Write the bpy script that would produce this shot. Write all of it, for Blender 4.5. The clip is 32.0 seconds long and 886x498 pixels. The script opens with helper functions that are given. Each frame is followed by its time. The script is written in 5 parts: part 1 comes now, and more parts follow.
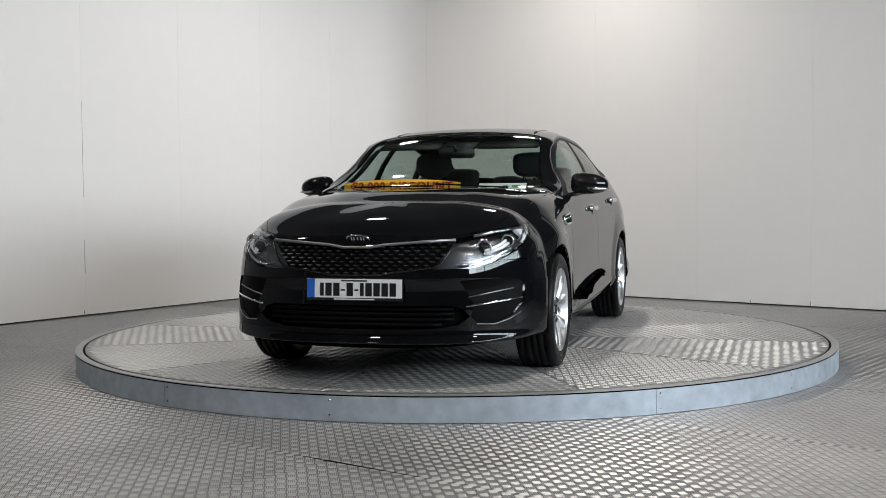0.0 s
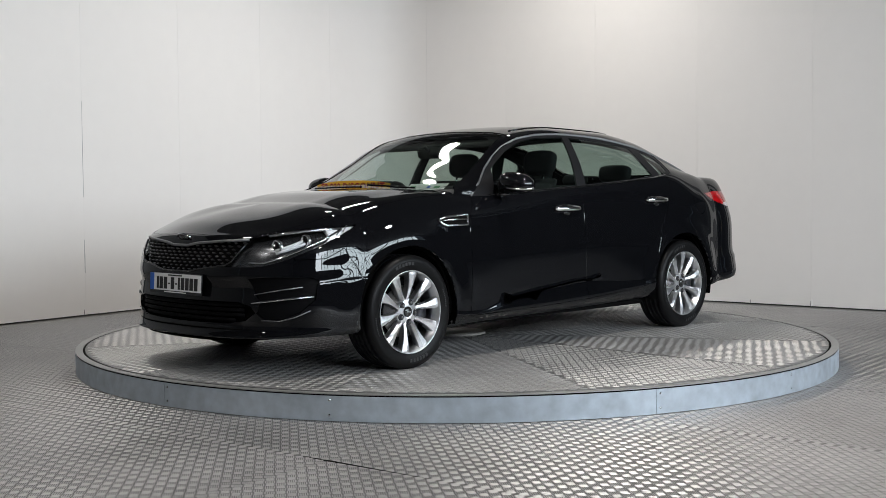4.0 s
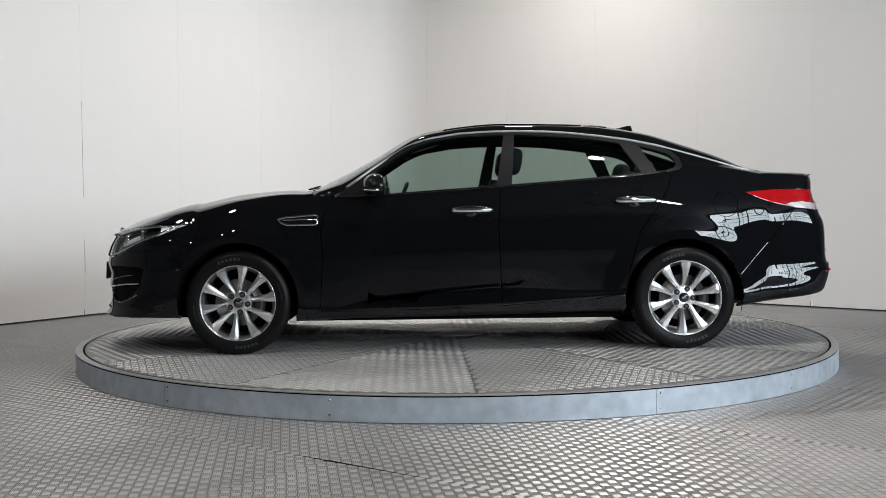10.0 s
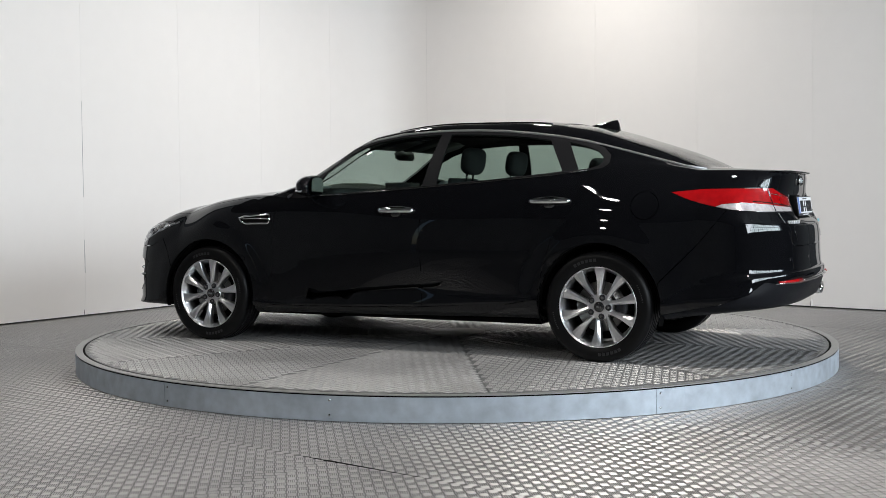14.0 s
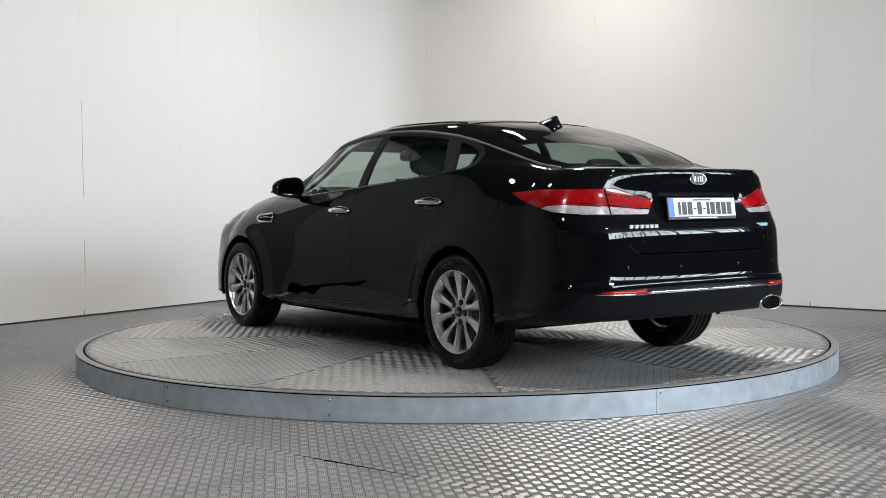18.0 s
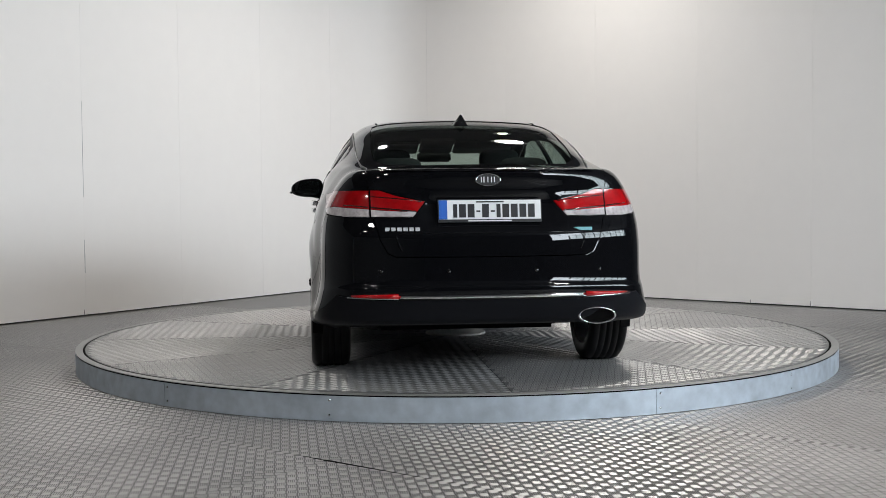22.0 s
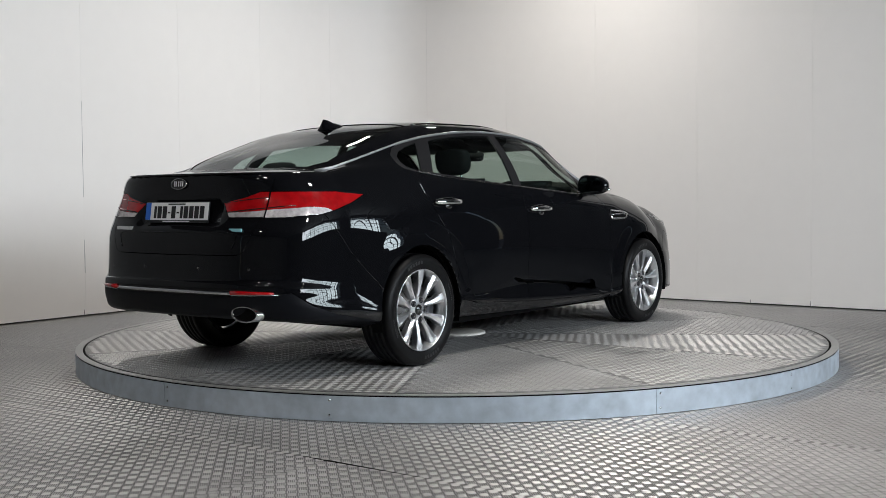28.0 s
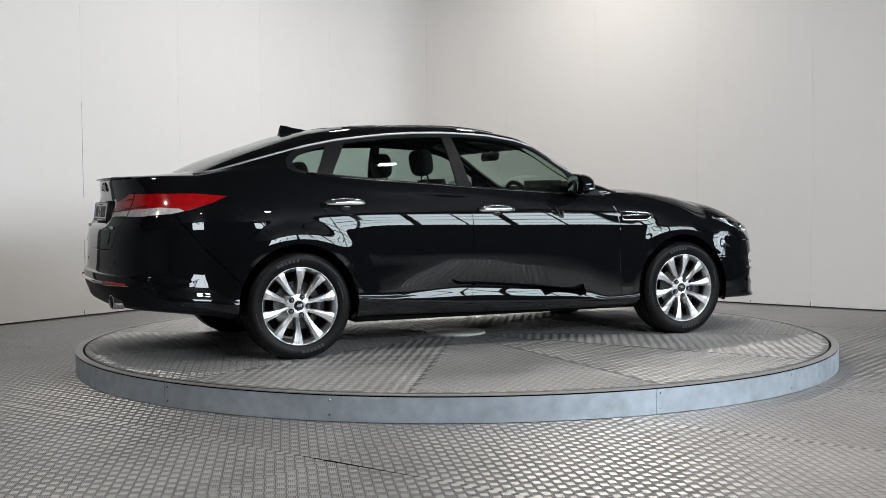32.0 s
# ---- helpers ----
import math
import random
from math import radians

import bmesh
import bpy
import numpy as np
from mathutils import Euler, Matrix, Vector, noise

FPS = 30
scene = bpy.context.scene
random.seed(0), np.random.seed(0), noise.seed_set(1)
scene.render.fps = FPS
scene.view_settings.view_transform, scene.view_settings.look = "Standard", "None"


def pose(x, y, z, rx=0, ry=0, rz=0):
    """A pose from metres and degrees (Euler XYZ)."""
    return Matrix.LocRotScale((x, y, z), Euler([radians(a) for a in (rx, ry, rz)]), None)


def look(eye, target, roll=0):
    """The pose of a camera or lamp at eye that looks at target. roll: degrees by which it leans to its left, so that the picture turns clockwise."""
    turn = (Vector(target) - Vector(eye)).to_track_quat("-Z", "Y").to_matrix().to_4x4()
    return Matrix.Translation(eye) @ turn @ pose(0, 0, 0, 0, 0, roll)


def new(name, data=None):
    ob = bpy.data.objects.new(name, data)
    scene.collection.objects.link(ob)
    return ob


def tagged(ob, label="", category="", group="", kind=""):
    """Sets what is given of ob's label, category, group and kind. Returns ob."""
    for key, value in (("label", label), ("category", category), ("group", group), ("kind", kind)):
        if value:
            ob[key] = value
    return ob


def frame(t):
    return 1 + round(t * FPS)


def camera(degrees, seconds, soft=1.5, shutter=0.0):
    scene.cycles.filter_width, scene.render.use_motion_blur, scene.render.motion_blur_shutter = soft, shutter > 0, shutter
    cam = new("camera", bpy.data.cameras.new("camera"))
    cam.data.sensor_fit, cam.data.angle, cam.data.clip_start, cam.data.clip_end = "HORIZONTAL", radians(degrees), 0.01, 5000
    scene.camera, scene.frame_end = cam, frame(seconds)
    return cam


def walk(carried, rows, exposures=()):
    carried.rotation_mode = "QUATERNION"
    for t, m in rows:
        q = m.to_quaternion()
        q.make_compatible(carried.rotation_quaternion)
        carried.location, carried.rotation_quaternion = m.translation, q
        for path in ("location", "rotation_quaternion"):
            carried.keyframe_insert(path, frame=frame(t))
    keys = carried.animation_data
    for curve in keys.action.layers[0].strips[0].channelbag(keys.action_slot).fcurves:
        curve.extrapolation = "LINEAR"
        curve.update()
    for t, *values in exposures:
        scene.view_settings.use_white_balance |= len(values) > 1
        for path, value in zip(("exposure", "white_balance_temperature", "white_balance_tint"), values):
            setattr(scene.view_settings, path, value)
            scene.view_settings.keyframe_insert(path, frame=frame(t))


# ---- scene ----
from mathutils import kdtree

# Plan: z = 0 is the show floor, the turntable's axis stands on the origin, the camera stands on a tripod at -y.
DECK_H, DECK_R, RING_R = 0.141, 2.530, 2.592      # deck height, turning deck, fixed ring
HUB_CAR = (0.0037, 0.1102)                        # where the car's middle stands on the deck
YAW0, TURN = 254.752, -7.1744                     # the car's heading at the start, degrees a second

cam = camera(42.717, 32.0, soft=0.8)
EYE = (0.0, -8.079, 1.094)
VIEW = look(EYE, (-0.08451, -0.08734, 0.74756), -0.4846)
# the camera opens up a little while the dark side of the car fills its view
walk(cam, [(0.0, VIEW), (32.0, VIEW)], [(0.0, 0.02), (9.0, 0.06), (12.5, 0.21), (16.5, 0.21), (20.0, 0.06), (24.0, 0.02), (32.0, 0.05)])

# ---------------------------------------------------------------- light
world = bpy.data.worlds.new("sky")
scene.world = world
world.use_nodes = True
wn = world.node_tree.nodes
sky = wn.new("ShaderNodeTexSky")
sky.sky_type, sky.sun_disc = "NISHITA", False
sky.sun_elevation, sky.sun_rotation = radians(38), radians(125)
world.node_tree.links.new(sky.outputs[0], wn["Background"].inputs[0])
wn["Background"].inputs[1].default_value = 0.10
sun = new("sun", bpy.data.lights.new("sun", "SUN"))
sun.data.energy, sun.data.angle, sun.data.color = 0.8, radians(12), (1.0, 0.95, 0.88)
sun.matrix_world = look((12, -9, 12), (0, 0, 0))

# the hall: two white walls meet behind the turntable, a glazed front lies opposite the west wall
CORNER = Vector((-0.959, 6.774, 0))
DIR_E = Vector((0.7764, -0.6303, 0))     # along the east wall, away from the corner
DIR_W = Vector((-0.5509, -0.8346, 0))    # along the west wall, away from the corner
LEN_E, LEN_W, CEIL, BAY = 15.0, 19.5, 4.6, 9.0
FAR_E, FAR_W = CORNER + DIR_E * LEN_E, CORNER + DIR_W * LEN_W
FAR_S = FAR_E + DIR_W * 19.0


def area(name, at, target, sx, sy, energy, color):
    ob = new(name, bpy.data.lights.new(name, "AREA"))
    ob.data.shape, ob.data.size, ob.data.size_y = "RECTANGLE", sx, sy
    ob.data.energy, ob.data.color = energy, color
    ob.matrix_world = look(at, target)
    return ob


# daylight in the opening of the glazed front
_mid = FAR_E + DIR_W * 3.67
_out = (DIR_E * 1.0).normalized()
area("window_daylight", _mid + _out * 0.5 + Vector((0, 0, 3.4)), _mid - _out * 5 + Vector((0, 0, 2.9)), 13.0, 1.9, 1560, (0.84, 0.92, 1.0))

# ---------------------------------------------------------------- materials
MATS = {}


def mat(name, color=(0.5, 0.5, 0.5), rough=0.5, metal=0.0, coat=0.0, coat_rough=0.03, emit=None, grain=0.0, grain_scale=40.0,
        bump=0.0, bump_scale=200.0, rough_var=0.0, spec=0.5, coat_ior=1.5):
    m = bpy.data.materials.new(name)
    m.use_nodes = True
    nt = m.node_tree
    b = nt.nodes["Principled BSDF"]
    b.inputs["Base Color"].default_value = (*color, 1)
    b.inputs["Roughness"].default_value = rough
    b.inputs["Metallic"].default_value = metal
    b.inputs["Coat Weight"].default_value = coat
    b.inputs["Coat Roughness"].default_value = coat_rough
    b.inputs["Specular IOR Level"].default_value = spec
    b.inputs["Coat IOR"].default_value = coat_ior
    if emit:
        b.inputs["Emission Color"].default_value = (*emit[:3], 1)
        b.inputs["Emission Strength"].default_value = emit[3]
    tc = None
    if grain or rough_var or bump:
        tc = nt.nodes.new("ShaderNodeTexCoord")
    if grain:
        n = nt.nodes.new("ShaderNodeTexNoise")
        n.inputs["Scale"].default_value, n.inputs["Detail"].default_value = grain_scale, 6
        nt.links.new(tc.outputs["Object"], n.inputs["Vector"])
        n2 = nt.nodes.new("ShaderNodeTexNoise")
        n2.inputs["Scale"].default_value = grain_scale * 0.08
        nt.links.new(tc.outputs["Object"], n2.inputs["Vector"])
        add = nt.nodes.new("ShaderNodeMath")
        add.operation = "ADD"
        nt.links.new(n.outputs[0], add.inputs[0])
        nt.links.new(n2.outputs[0], add.inputs[1])
        r = nt.nodes.new("ShaderNodeMapRange")
        r.inputs[1].default_value, r.inputs[2].default_value = 0.6, 1.4
        r.inputs[3].default_value, r.inputs[4].default_value = 1 - grain, 1 + grain
        nt.links.new(add.outputs[0], r.inputs[0])
        mix = nt.nodes.new("ShaderNodeVectorMath")
        mix.operation = "SCALE"
        mix.inputs[0].default_value = color
        nt.links.new(r.outputs[0], mix.inputs["Scale"])
        nt.links.new(mix.outputs[0], b.inputs["Base Color"])
    if rough_var:
        n = nt.nodes.new("ShaderNodeTexNoise")
        n.inputs["Scale"].default_value, n.inputs["Detail"].default_value = grain_scale * 0.3, 5
        nt.links.new(tc.outputs["Object"], n.inputs["Vector"])
        r = nt.nodes.new("ShaderNodeMapRange")
        r.inputs[1].default_value, r.inputs[2].default_value = 0.3, 0.7
        r.inputs[3].default_value, r.inputs[4].default_value = rough - rough_var, rough + rough_var
        nt.links.new(n.outputs[0], r.inputs[0])
        nt.links.new(r.outputs[0], b.inputs["Roughness"])
    if bump:
        n = nt.nodes.new("ShaderNodeTexNoise")
        n.inputs["Scale"].default_value, n.inputs["Detail"].default_value = bump_scale, 4
        nt.links.new(tc.outputs["Object"], n.inputs["Vector"])
        bp = nt.nodes.new("ShaderNodeBump")
        bp.inputs["Strength"].default_value, bp.inputs["Distance"].default_value = bump, 0.002
        nt.links.new(n.outputs[0], bp.inputs["Height"])
        nt.links.new(bp.outputs[0], b.inputs["Normal"])
    MATS[name] = m
    return m


def glass_mat(name, tint, rough=0.0, ior=1.5):
    m = bpy.data.materials.new(name)
    m.use_nodes = True
    nt = m.node_tree
    nt.nodes.remove(nt.nodes["Principled BSDF"])
    tr = nt.nodes.new("ShaderNodeBsdfTransparent")
    tr.inputs[0].default_value = (*tint, 1)
    gl = nt.nodes.new("ShaderNodeBsdfGlossy")
    gl.inputs["Roughness"].default_value = rough
    lw = nt.nodes.new("ShaderNodeLayerWeight")
    lw.inputs["Blend"].default_value = 0.5
    pw = nt.nodes.new("ShaderNodeMath")
    pw.operation = "POWER"
    pw.inputs[1].default_value = 5.0
    nt.links.new(lw.outputs["Facing"], pw.inputs[0])
    fr = nt.nodes.new("ShaderNodeMath")
    fr.operation = "MULTIPLY_ADD"
    fr.inputs[1].default_value, fr.inputs[2].default_value = 0.93, ((ior - 1) / (ior + 1)) ** 2 * 1.1
    nt.links.new(pw.outputs[0], fr.inputs[0])
    mx = nt.nodes.new("ShaderNodeMixShader")
    nt.links.new(fr.outputs[0], mx.inputs[0])
    nt.links.new(tr.outputs[0], mx.inputs[1])
    nt.links.new(gl.outputs[0], mx.inputs[2])
    nt.links.new(mx.outputs[0], nt.nodes["Material Output"].inputs[0])
    MATS[name] = m
    return m


def plate_mat(name, color, rough, metal=0.9):
    """Worn rolled steel: scuffs at two scales, dust that dulls it in patches."""
    m = bpy.data.materials.new(name)
    m.use_nodes = True
    nt = m.node_tree
    L, N = nt.links.new, nt.nodes.new
    b = nt.nodes["Principled BSDF"]
    tc = N("ShaderNodeTexCoord")

    def noise(scale, detail):
        n = N("ShaderNodeTexNoise")
        n.inputs["Scale"].default_value, n.inputs["Detail"].default_value = scale, detail
        L(tc.outputs["Object"], n.inputs["Vector"])
        return n.outputs[0]

    def remap(v, a, c, lo, hi):
        r = N("ShaderNodeMapRange")
        for k, x in enumerate((a, c, lo, hi)):
            r.inputs[k + 1].default_value = x
        L(v, r.inputs[0])
        return r.outputs[0]

    big, fine = noise(1.3, 8), noise(90, 3)
    info = N("ShaderNodeObjectInfo")
    one = remap(info.outputs["Random"], 0, 1, 0.95, 1.05)
    mul = N("ShaderNodeMath")
    mul.operation = "MULTIPLY"
    L(remap(big, 0.3, 0.7, 0.86, 1.12), mul.inputs[0])
    L(remap(fine, 0.3, 0.7, 0.88, 1.12), mul.inputs[1])
    mul2 = N("ShaderNodeMath")
    mul2.operation = "MULTIPLY"
    L(mul.outputs[0], mul2.inputs[0])
    L(one, mul2.inputs[1])
    sc = N("ShaderNodeVectorMath")
    sc.operation = "SCALE"
    sc.inputs[0].default_value = color
    L(mul2.outputs[0], sc.inputs["Scale"])
    L(sc.outputs[0], b.inputs["Base Color"])
    b.inputs["Metallic"].default_value = metal
    L(remap(big, 0.3, 0.7, rough - 0.05, rough + 0.08), b.inputs["Roughness"])
    MATS[name] = m
    return m


mat("car_paint", (0.0036, 0.0038, 0.0047), 0.45, 0.0, coat=1.0, coat_rough=0.016, spec=0.0, coat_ior=1.43)
mat("gloss_trim", (0.006, 0.006, 0.006), 0.12, coat=0.6, bump=0.0)
mat("pillar_trim", (0.010, 0.010, 0.011), 0.48, spec=0.12)
mat("dark_trim", (0.007, 0.007, 0.008), 0.45, grain=0.2, grain_scale=80)
mat("black_void", (0.003, 0.003, 0.003), 0.8, spec=0.05)
mat("valance_plastic", (0.0045, 0.005, 0.007), 0.42, bump=0.15, bump_scale=600, spec=0.14)
mat("chrome", (0.78, 0.78, 0.79), 0.07, 1.0)
mat("stud_grey", (0.25, 0.25, 0.26), 0.30, 1.0)
mat("mirror_tint", (0.34, 0.37, 0.39), 0.03, 1.0)
mat("strip_chrome", (0.30, 0.30, 0.31), 0.46, 1.0)
mat("satin_chrome", (0.62, 0.62, 0.63), 0.22, 1.0)
mat("alloy", (0.72, 0.725, 0.74), 0.30, 1.0, coat=0.4, grain=0.08, grain_scale=60)
mat("alloy_dark", (0.035, 0.035, 0.04), 0.40, 0.6)
mat("brake_steel", (0.16, 0.155, 0.15), 0.38, 1.0, grain=0.25, grain_scale=90)
mat("rubber", (0.0042, 0.0042, 0.0045), 0.40, grain=0.25, grain_scale=50, bump=0.12, bump_scale=300, spec=0.14)
mat("tyre_print", (0.011, 0.011, 0.012), 0.5)
mat("red_lens", (0.34, 0.003, 0.005), 0.14, coat=1.0, coat_rough=0.01, spec=0.3, grain=0.35, grain_scale=22)
mat("clear_lens_back", (0.66, 0.61, 0.62), 0.16, 0.35, coat=1.0, grain=0.45, grain_scale=46)
mat("intake_plastic", (0.003, 0.003, 0.0035), 0.5, spec=0.06)
mat("lamp_chrome", (0.17, 0.173, 0.18), 0.22, 0.9, grain=0.5, grain_scale=14)
# near-white in place of metal: the window light the reflectors catch, as colour
mat("lamp_glint", (0.88, 0.90, 0.92), 0.24, 0.10, coat=0.6, grain=0.10, grain_scale=60)
mat("reflector_bowl", (0.85, 0.86, 0.88), 0.10, 1.0)
mat("plate_white", (0.78, 0.79, 0.80), 0.35, grain=0.03)
mat("plate_blue", (0.02, 0.12, 0.50), 0.35)
mat("plate_ink", (0.008, 0.008, 0.010), 0.40)
mat("banner_yellow", (0.95, 0.52, 0.03), 0.55)
mat("banner_back", (0.22, 0.21, 0.19), 0.7)
mat("banner_red", (0.42, 0.02, 0.012), 0.55)
mat("paper", (0.75, 0.78, 0.76), 0.7)
mat("paper_green", (0.12, 0.32, 0.16), 0.7)
mat("seat_cloth", (0.018, 0.018, 0.019), 0.85, grain=0.3, grain_scale=120, bump=0.3, bump_scale=500)
mat("dash_plastic", (0.014, 0.014, 0.015), 0.55, grain=0.2, grain_scale=100)
mat("badge_silver", (0.72, 0.73, 0.75), 0.30, 0.35)
mat("badge_blue", (0.25, 0.55, 0.62), 0.3)
mat("wall_paint", (0.81, 0.782, 0.758), 0.62, grain=0.015, grain_scale=6, bump=0.03, bump_scale=120)
mat("crack_shade_grey", (0.16, 0.16, 0.17), 0.8)
mat("ceiling_paint", (0.07, 0.07, 0.072), 0.8, grain=0.03, grain_scale=5)
mat("hall_wall", (0.20, 0.20, 0.20), 0.75, grain=0.06, grain_scale=3)
mat("steel_grey", (0.06, 0.065, 0.07), 0.5, 0.3, grain=0.1, grain_scale=20)
mat("galvanised", (0.50, 0.56, 0.62), 0.44, 0.55, grain=0.26, grain_scale=14, rough_var=0.10)
mat("ring_top", (0.36, 0.36, 0.35), 0.45, 0.6, grain=0.12, grain_scale=30)
mat("hub_plate", (0.62, 0.60, 0.55), 0.5, 0.0, grain=0.10, grain_scale=25)
mat("asphalt", (0.05, 0.05, 0.052), 0.85, grain=0.2, grain_scale=10)
mat("brick_outside", (0.22, 0.20, 0.18), 0.8, grain=0.2, grain_scale=8)
mat("lamp_panel", (0.9, 0.9, 0.88), 0.4, emit=(1.0, 0.96, 0.88, 9.0))
mat("white_frame", (0.7, 0.7, 0.7), 0.4)
glass_mat("windscreen_glass", (0.72, 0.79, 0.75))
glass_mat("tinted_glass", (0.55, 0.64, 0.60))
glass_mat("clear_lens", (0.93, 0.94, 0.95), 0.01)
glass_mat("hall_glass", (0.9, 0.93, 0.92))
# sheets are darker than the bars that stand on them, for contrast
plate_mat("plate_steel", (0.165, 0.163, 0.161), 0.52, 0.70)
plate_mat("far_mean_steel", (0.27, 0.267, 0.263), 0.48, 0.78)
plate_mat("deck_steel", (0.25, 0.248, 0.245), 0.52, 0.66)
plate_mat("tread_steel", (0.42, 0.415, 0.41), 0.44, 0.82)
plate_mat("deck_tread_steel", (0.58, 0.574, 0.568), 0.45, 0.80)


# ---------------------------------------------------------------- mesh helpers
def link(name, bm, material, smooth=True):
    me = bpy.data.meshes.new(name)
    bm.to_mesh(me)
    bm.free()
    me.materials.append(MATS[material])
    if smooth:
        for p in me.polygons:
            p.use_smooth = True
    return new(name, me)


def part(name, bm, material, parent, label="", smooth=True):
    ob = link(name, bm, material, smooth)
    ob.parent = parent
    if label:
        ob["label"] = label
    return ob


def box(bm, x0, x1, y0, y1, z0, z1, bevel=0.0):
    g = bmesh.ops.create_cube(bm, size=1)
    vs = g["verts"]
    for v in vs:
        v.co = Vector(((x0 + x1) / 2 + v.co.x * (x1 - x0), (y0 + y1) / 2 + v.co.y * (y1 - y0), (z0 + z1) / 2 + v.co.z * (z1 - z0)))
    if bevel:
        es = list({e for v in vs for e in v.link_edges})
        bmesh.ops.bevel(bm, geom=es, offset=bevel, segments=2, affect="EDGES")
    return vs


def boxm(*a, bevel=0.0):
    bm = bmesh.new()
    box(bm, *a, bevel=bevel)
    return bm


def lathe(bm, prof, axis="y", n=64, centre=(0, 0, 0), close=False):
    """Turns a profile of (radius, height along the axis) round that axis."""
    rings = []
    for r, h in prof:
        ring = []
        for i in range(n):
            a = 2 * math.pi * i / n
            c, s = r * math.cos(a), r * math.sin(a)
            p = {"y": (c, h, s), "z": (c, s, h), "x": (h, c, s)}[axis]
            ring.append(bm.verts.new(Vector(p) + Vector(centre)))
        rings.append(ring)
    if close:
        rings.append(rings[0])
    for a, c in zip(rings, rings[1:]):
        for i in range(n):
            bm.faces.new((a[i], a[(i + 1) % n], c[(i + 1) % n], c[i]))
    return rings


def lathed(prof, axis="y", n=64, centre=(0, 0, 0), close=False, caps=False):
    bm = bmesh.new()
    rings = lathe(bm, prof, axis, n, centre, close)
    if caps:
        bm.faces.new(rings[0])
        bm.faces.new(rings[-1][::-1])
    bmesh.ops.recalc_face_normals(bm, faces=bm.faces)
    return bm


def tube(path, rad, sides=8, flat=None):
    """A bar along a path; flat = (normal, ratio) makes its section an ellipse."""
    bm = bmesh.new()
    path = [Vector(p) for p in path]
    rings = []
    for i, p in enumerate(path):
        t = (path[min(i + 1, len(path) - 1)] - path[max(i - 1, 0)]).normalized()
        up = Vector(flat[0]) if flat else Vector((0, 0, 1))
        u = t.cross(up)
        if u.length < 1e-4:
            u = t.cross(Vector((1, 0, 0)))
        u.normalize()
        w = u.cross(t).normalized()
        r = rad(i / (len(path) - 1)) if callable(rad) else rad
        k = flat[1] if flat else 1.0
        rings.append([bm.verts.new(p + u * (r * math.cos(2 * math.pi * j / sides)) + w * (r * k * math.sin(2 * math.pi * j / sides))) for j in range(sides)])
    for a, b in zip(rings, rings[1:]):
        for j in range(sides):
            bm.faces.new((a[j], a[(j + 1) % sides], b[(j + 1) % sides], b[j]))
    bm.faces.new(rings[0][::-1])
    bm.faces.new(rings[-1])
    bmesh.ops.recalc_face_normals(bm, faces=bm.faces)
    return bm


def join_bm(dst, src, m=None):
    me = bpy.data.meshes.new("tmp")
    src.to_mesh(me)
    src.free()
    if m is not None:
        me.transform(m)
    dst.from_mesh(me)
    bpy.data.meshes.remove(me)


def pchip(xs, ys, x):
    xs, ys = np.asarray(xs, float), np.asarray(ys, float)
    if xs[0] > xs[-1]:
        xs, ys = xs[::-1], ys[::-1]
    h, d = np.diff(xs), np.diff(ys) / np.diff(xs)
    m = np.zeros(len(xs))
    for i in range(1, len(xs) - 1):
        if d[i - 1] * d[i] > 0:
            w1, w2 = 2 * h[i] + h[i - 1], h[i] + 2 * h[i - 1]
            m[i] = (w1 + w2) / (w1 / d[i - 1] + w2 / d[i])
    m[0], m[-1] = d[0], d[-1]
    x = np.clip(x, xs[0], xs[-1])
    k = np.clip(np.searchsorted(xs, x) - 1, 0, len(h) - 1)
    t = (x - xs[k]) / h[k]
    return ((1 + 2 * t) * (1 - t) ** 2 * ys[k] + t * (1 - t) ** 2 * h[k] * m[k]
            + t * t * (3 - 2 * t) * ys[k + 1] + t * t * (t - 1) * h[k] * m[k + 1])


CELL = 0.0415


def treads(inside, lo, hi, turn, z, material):
    """Five-bar tread: raised pointed bars, five to a square, that change direction from square to square."""
    c, s = math.cos(radians(turn)), math.sin(radians(turn))
    n = int(math.hypot(hi[0] - lo[0], hi[1] - lo[1]) / CELL) + 3
    mx, my = (lo[0] + hi[0]) / 2, (lo[1] + hi[1]) / 2
    L2, W2, H, pitch = CELL * 0.47, CELL * 0.070, 0.0017, CELL / 5
    # along the bar, across it, height
    form = [(-1, 0, 0), (-0.72, -1, 0), (0.72, -1, 0), (1, 0, 0), (0.72, 1, 0), (-0.72, 1, 0), (-0.62, 0, 1), (0.62, 0, 1)]
    tris = [(1, 2, 7, 6), (4, 5, 6, 7), (0, 1, 6), (5, 0, 6), (2, 3, 7), (3, 4, 7)]
    verts, faces = [], []
    for i in range(-n // 2, n // 2 + 1):
        for j in range(-n // 2, n // 2 + 1):
            u, v = (i + 0.5) * CELL, (j + 0.5) * CELL
            if not inside(mx + u * c - v * s, my + u * s + v * c):
                continue
            swap = (i + j) % 2
            for k in range(5):
                o = (k - 2) * pitch
                base = len(verts)
                for a, b, h in form:
                    p, q = a * L2, o + b * W2
                    if swap:
                        p, q = -q, p
                    verts.append((mx + (u + p) * c - (v + q) * s, my + (u + p) * s + (v + q) * c, z + h * H))
                faces += [tuple(base + x for x in f) for f in tris]
    me = bpy.data.meshes.new("tread")
    me.from_pydata(verts, [], faces)
    me.update()
    me.materials.append(MATS[material])
    return me


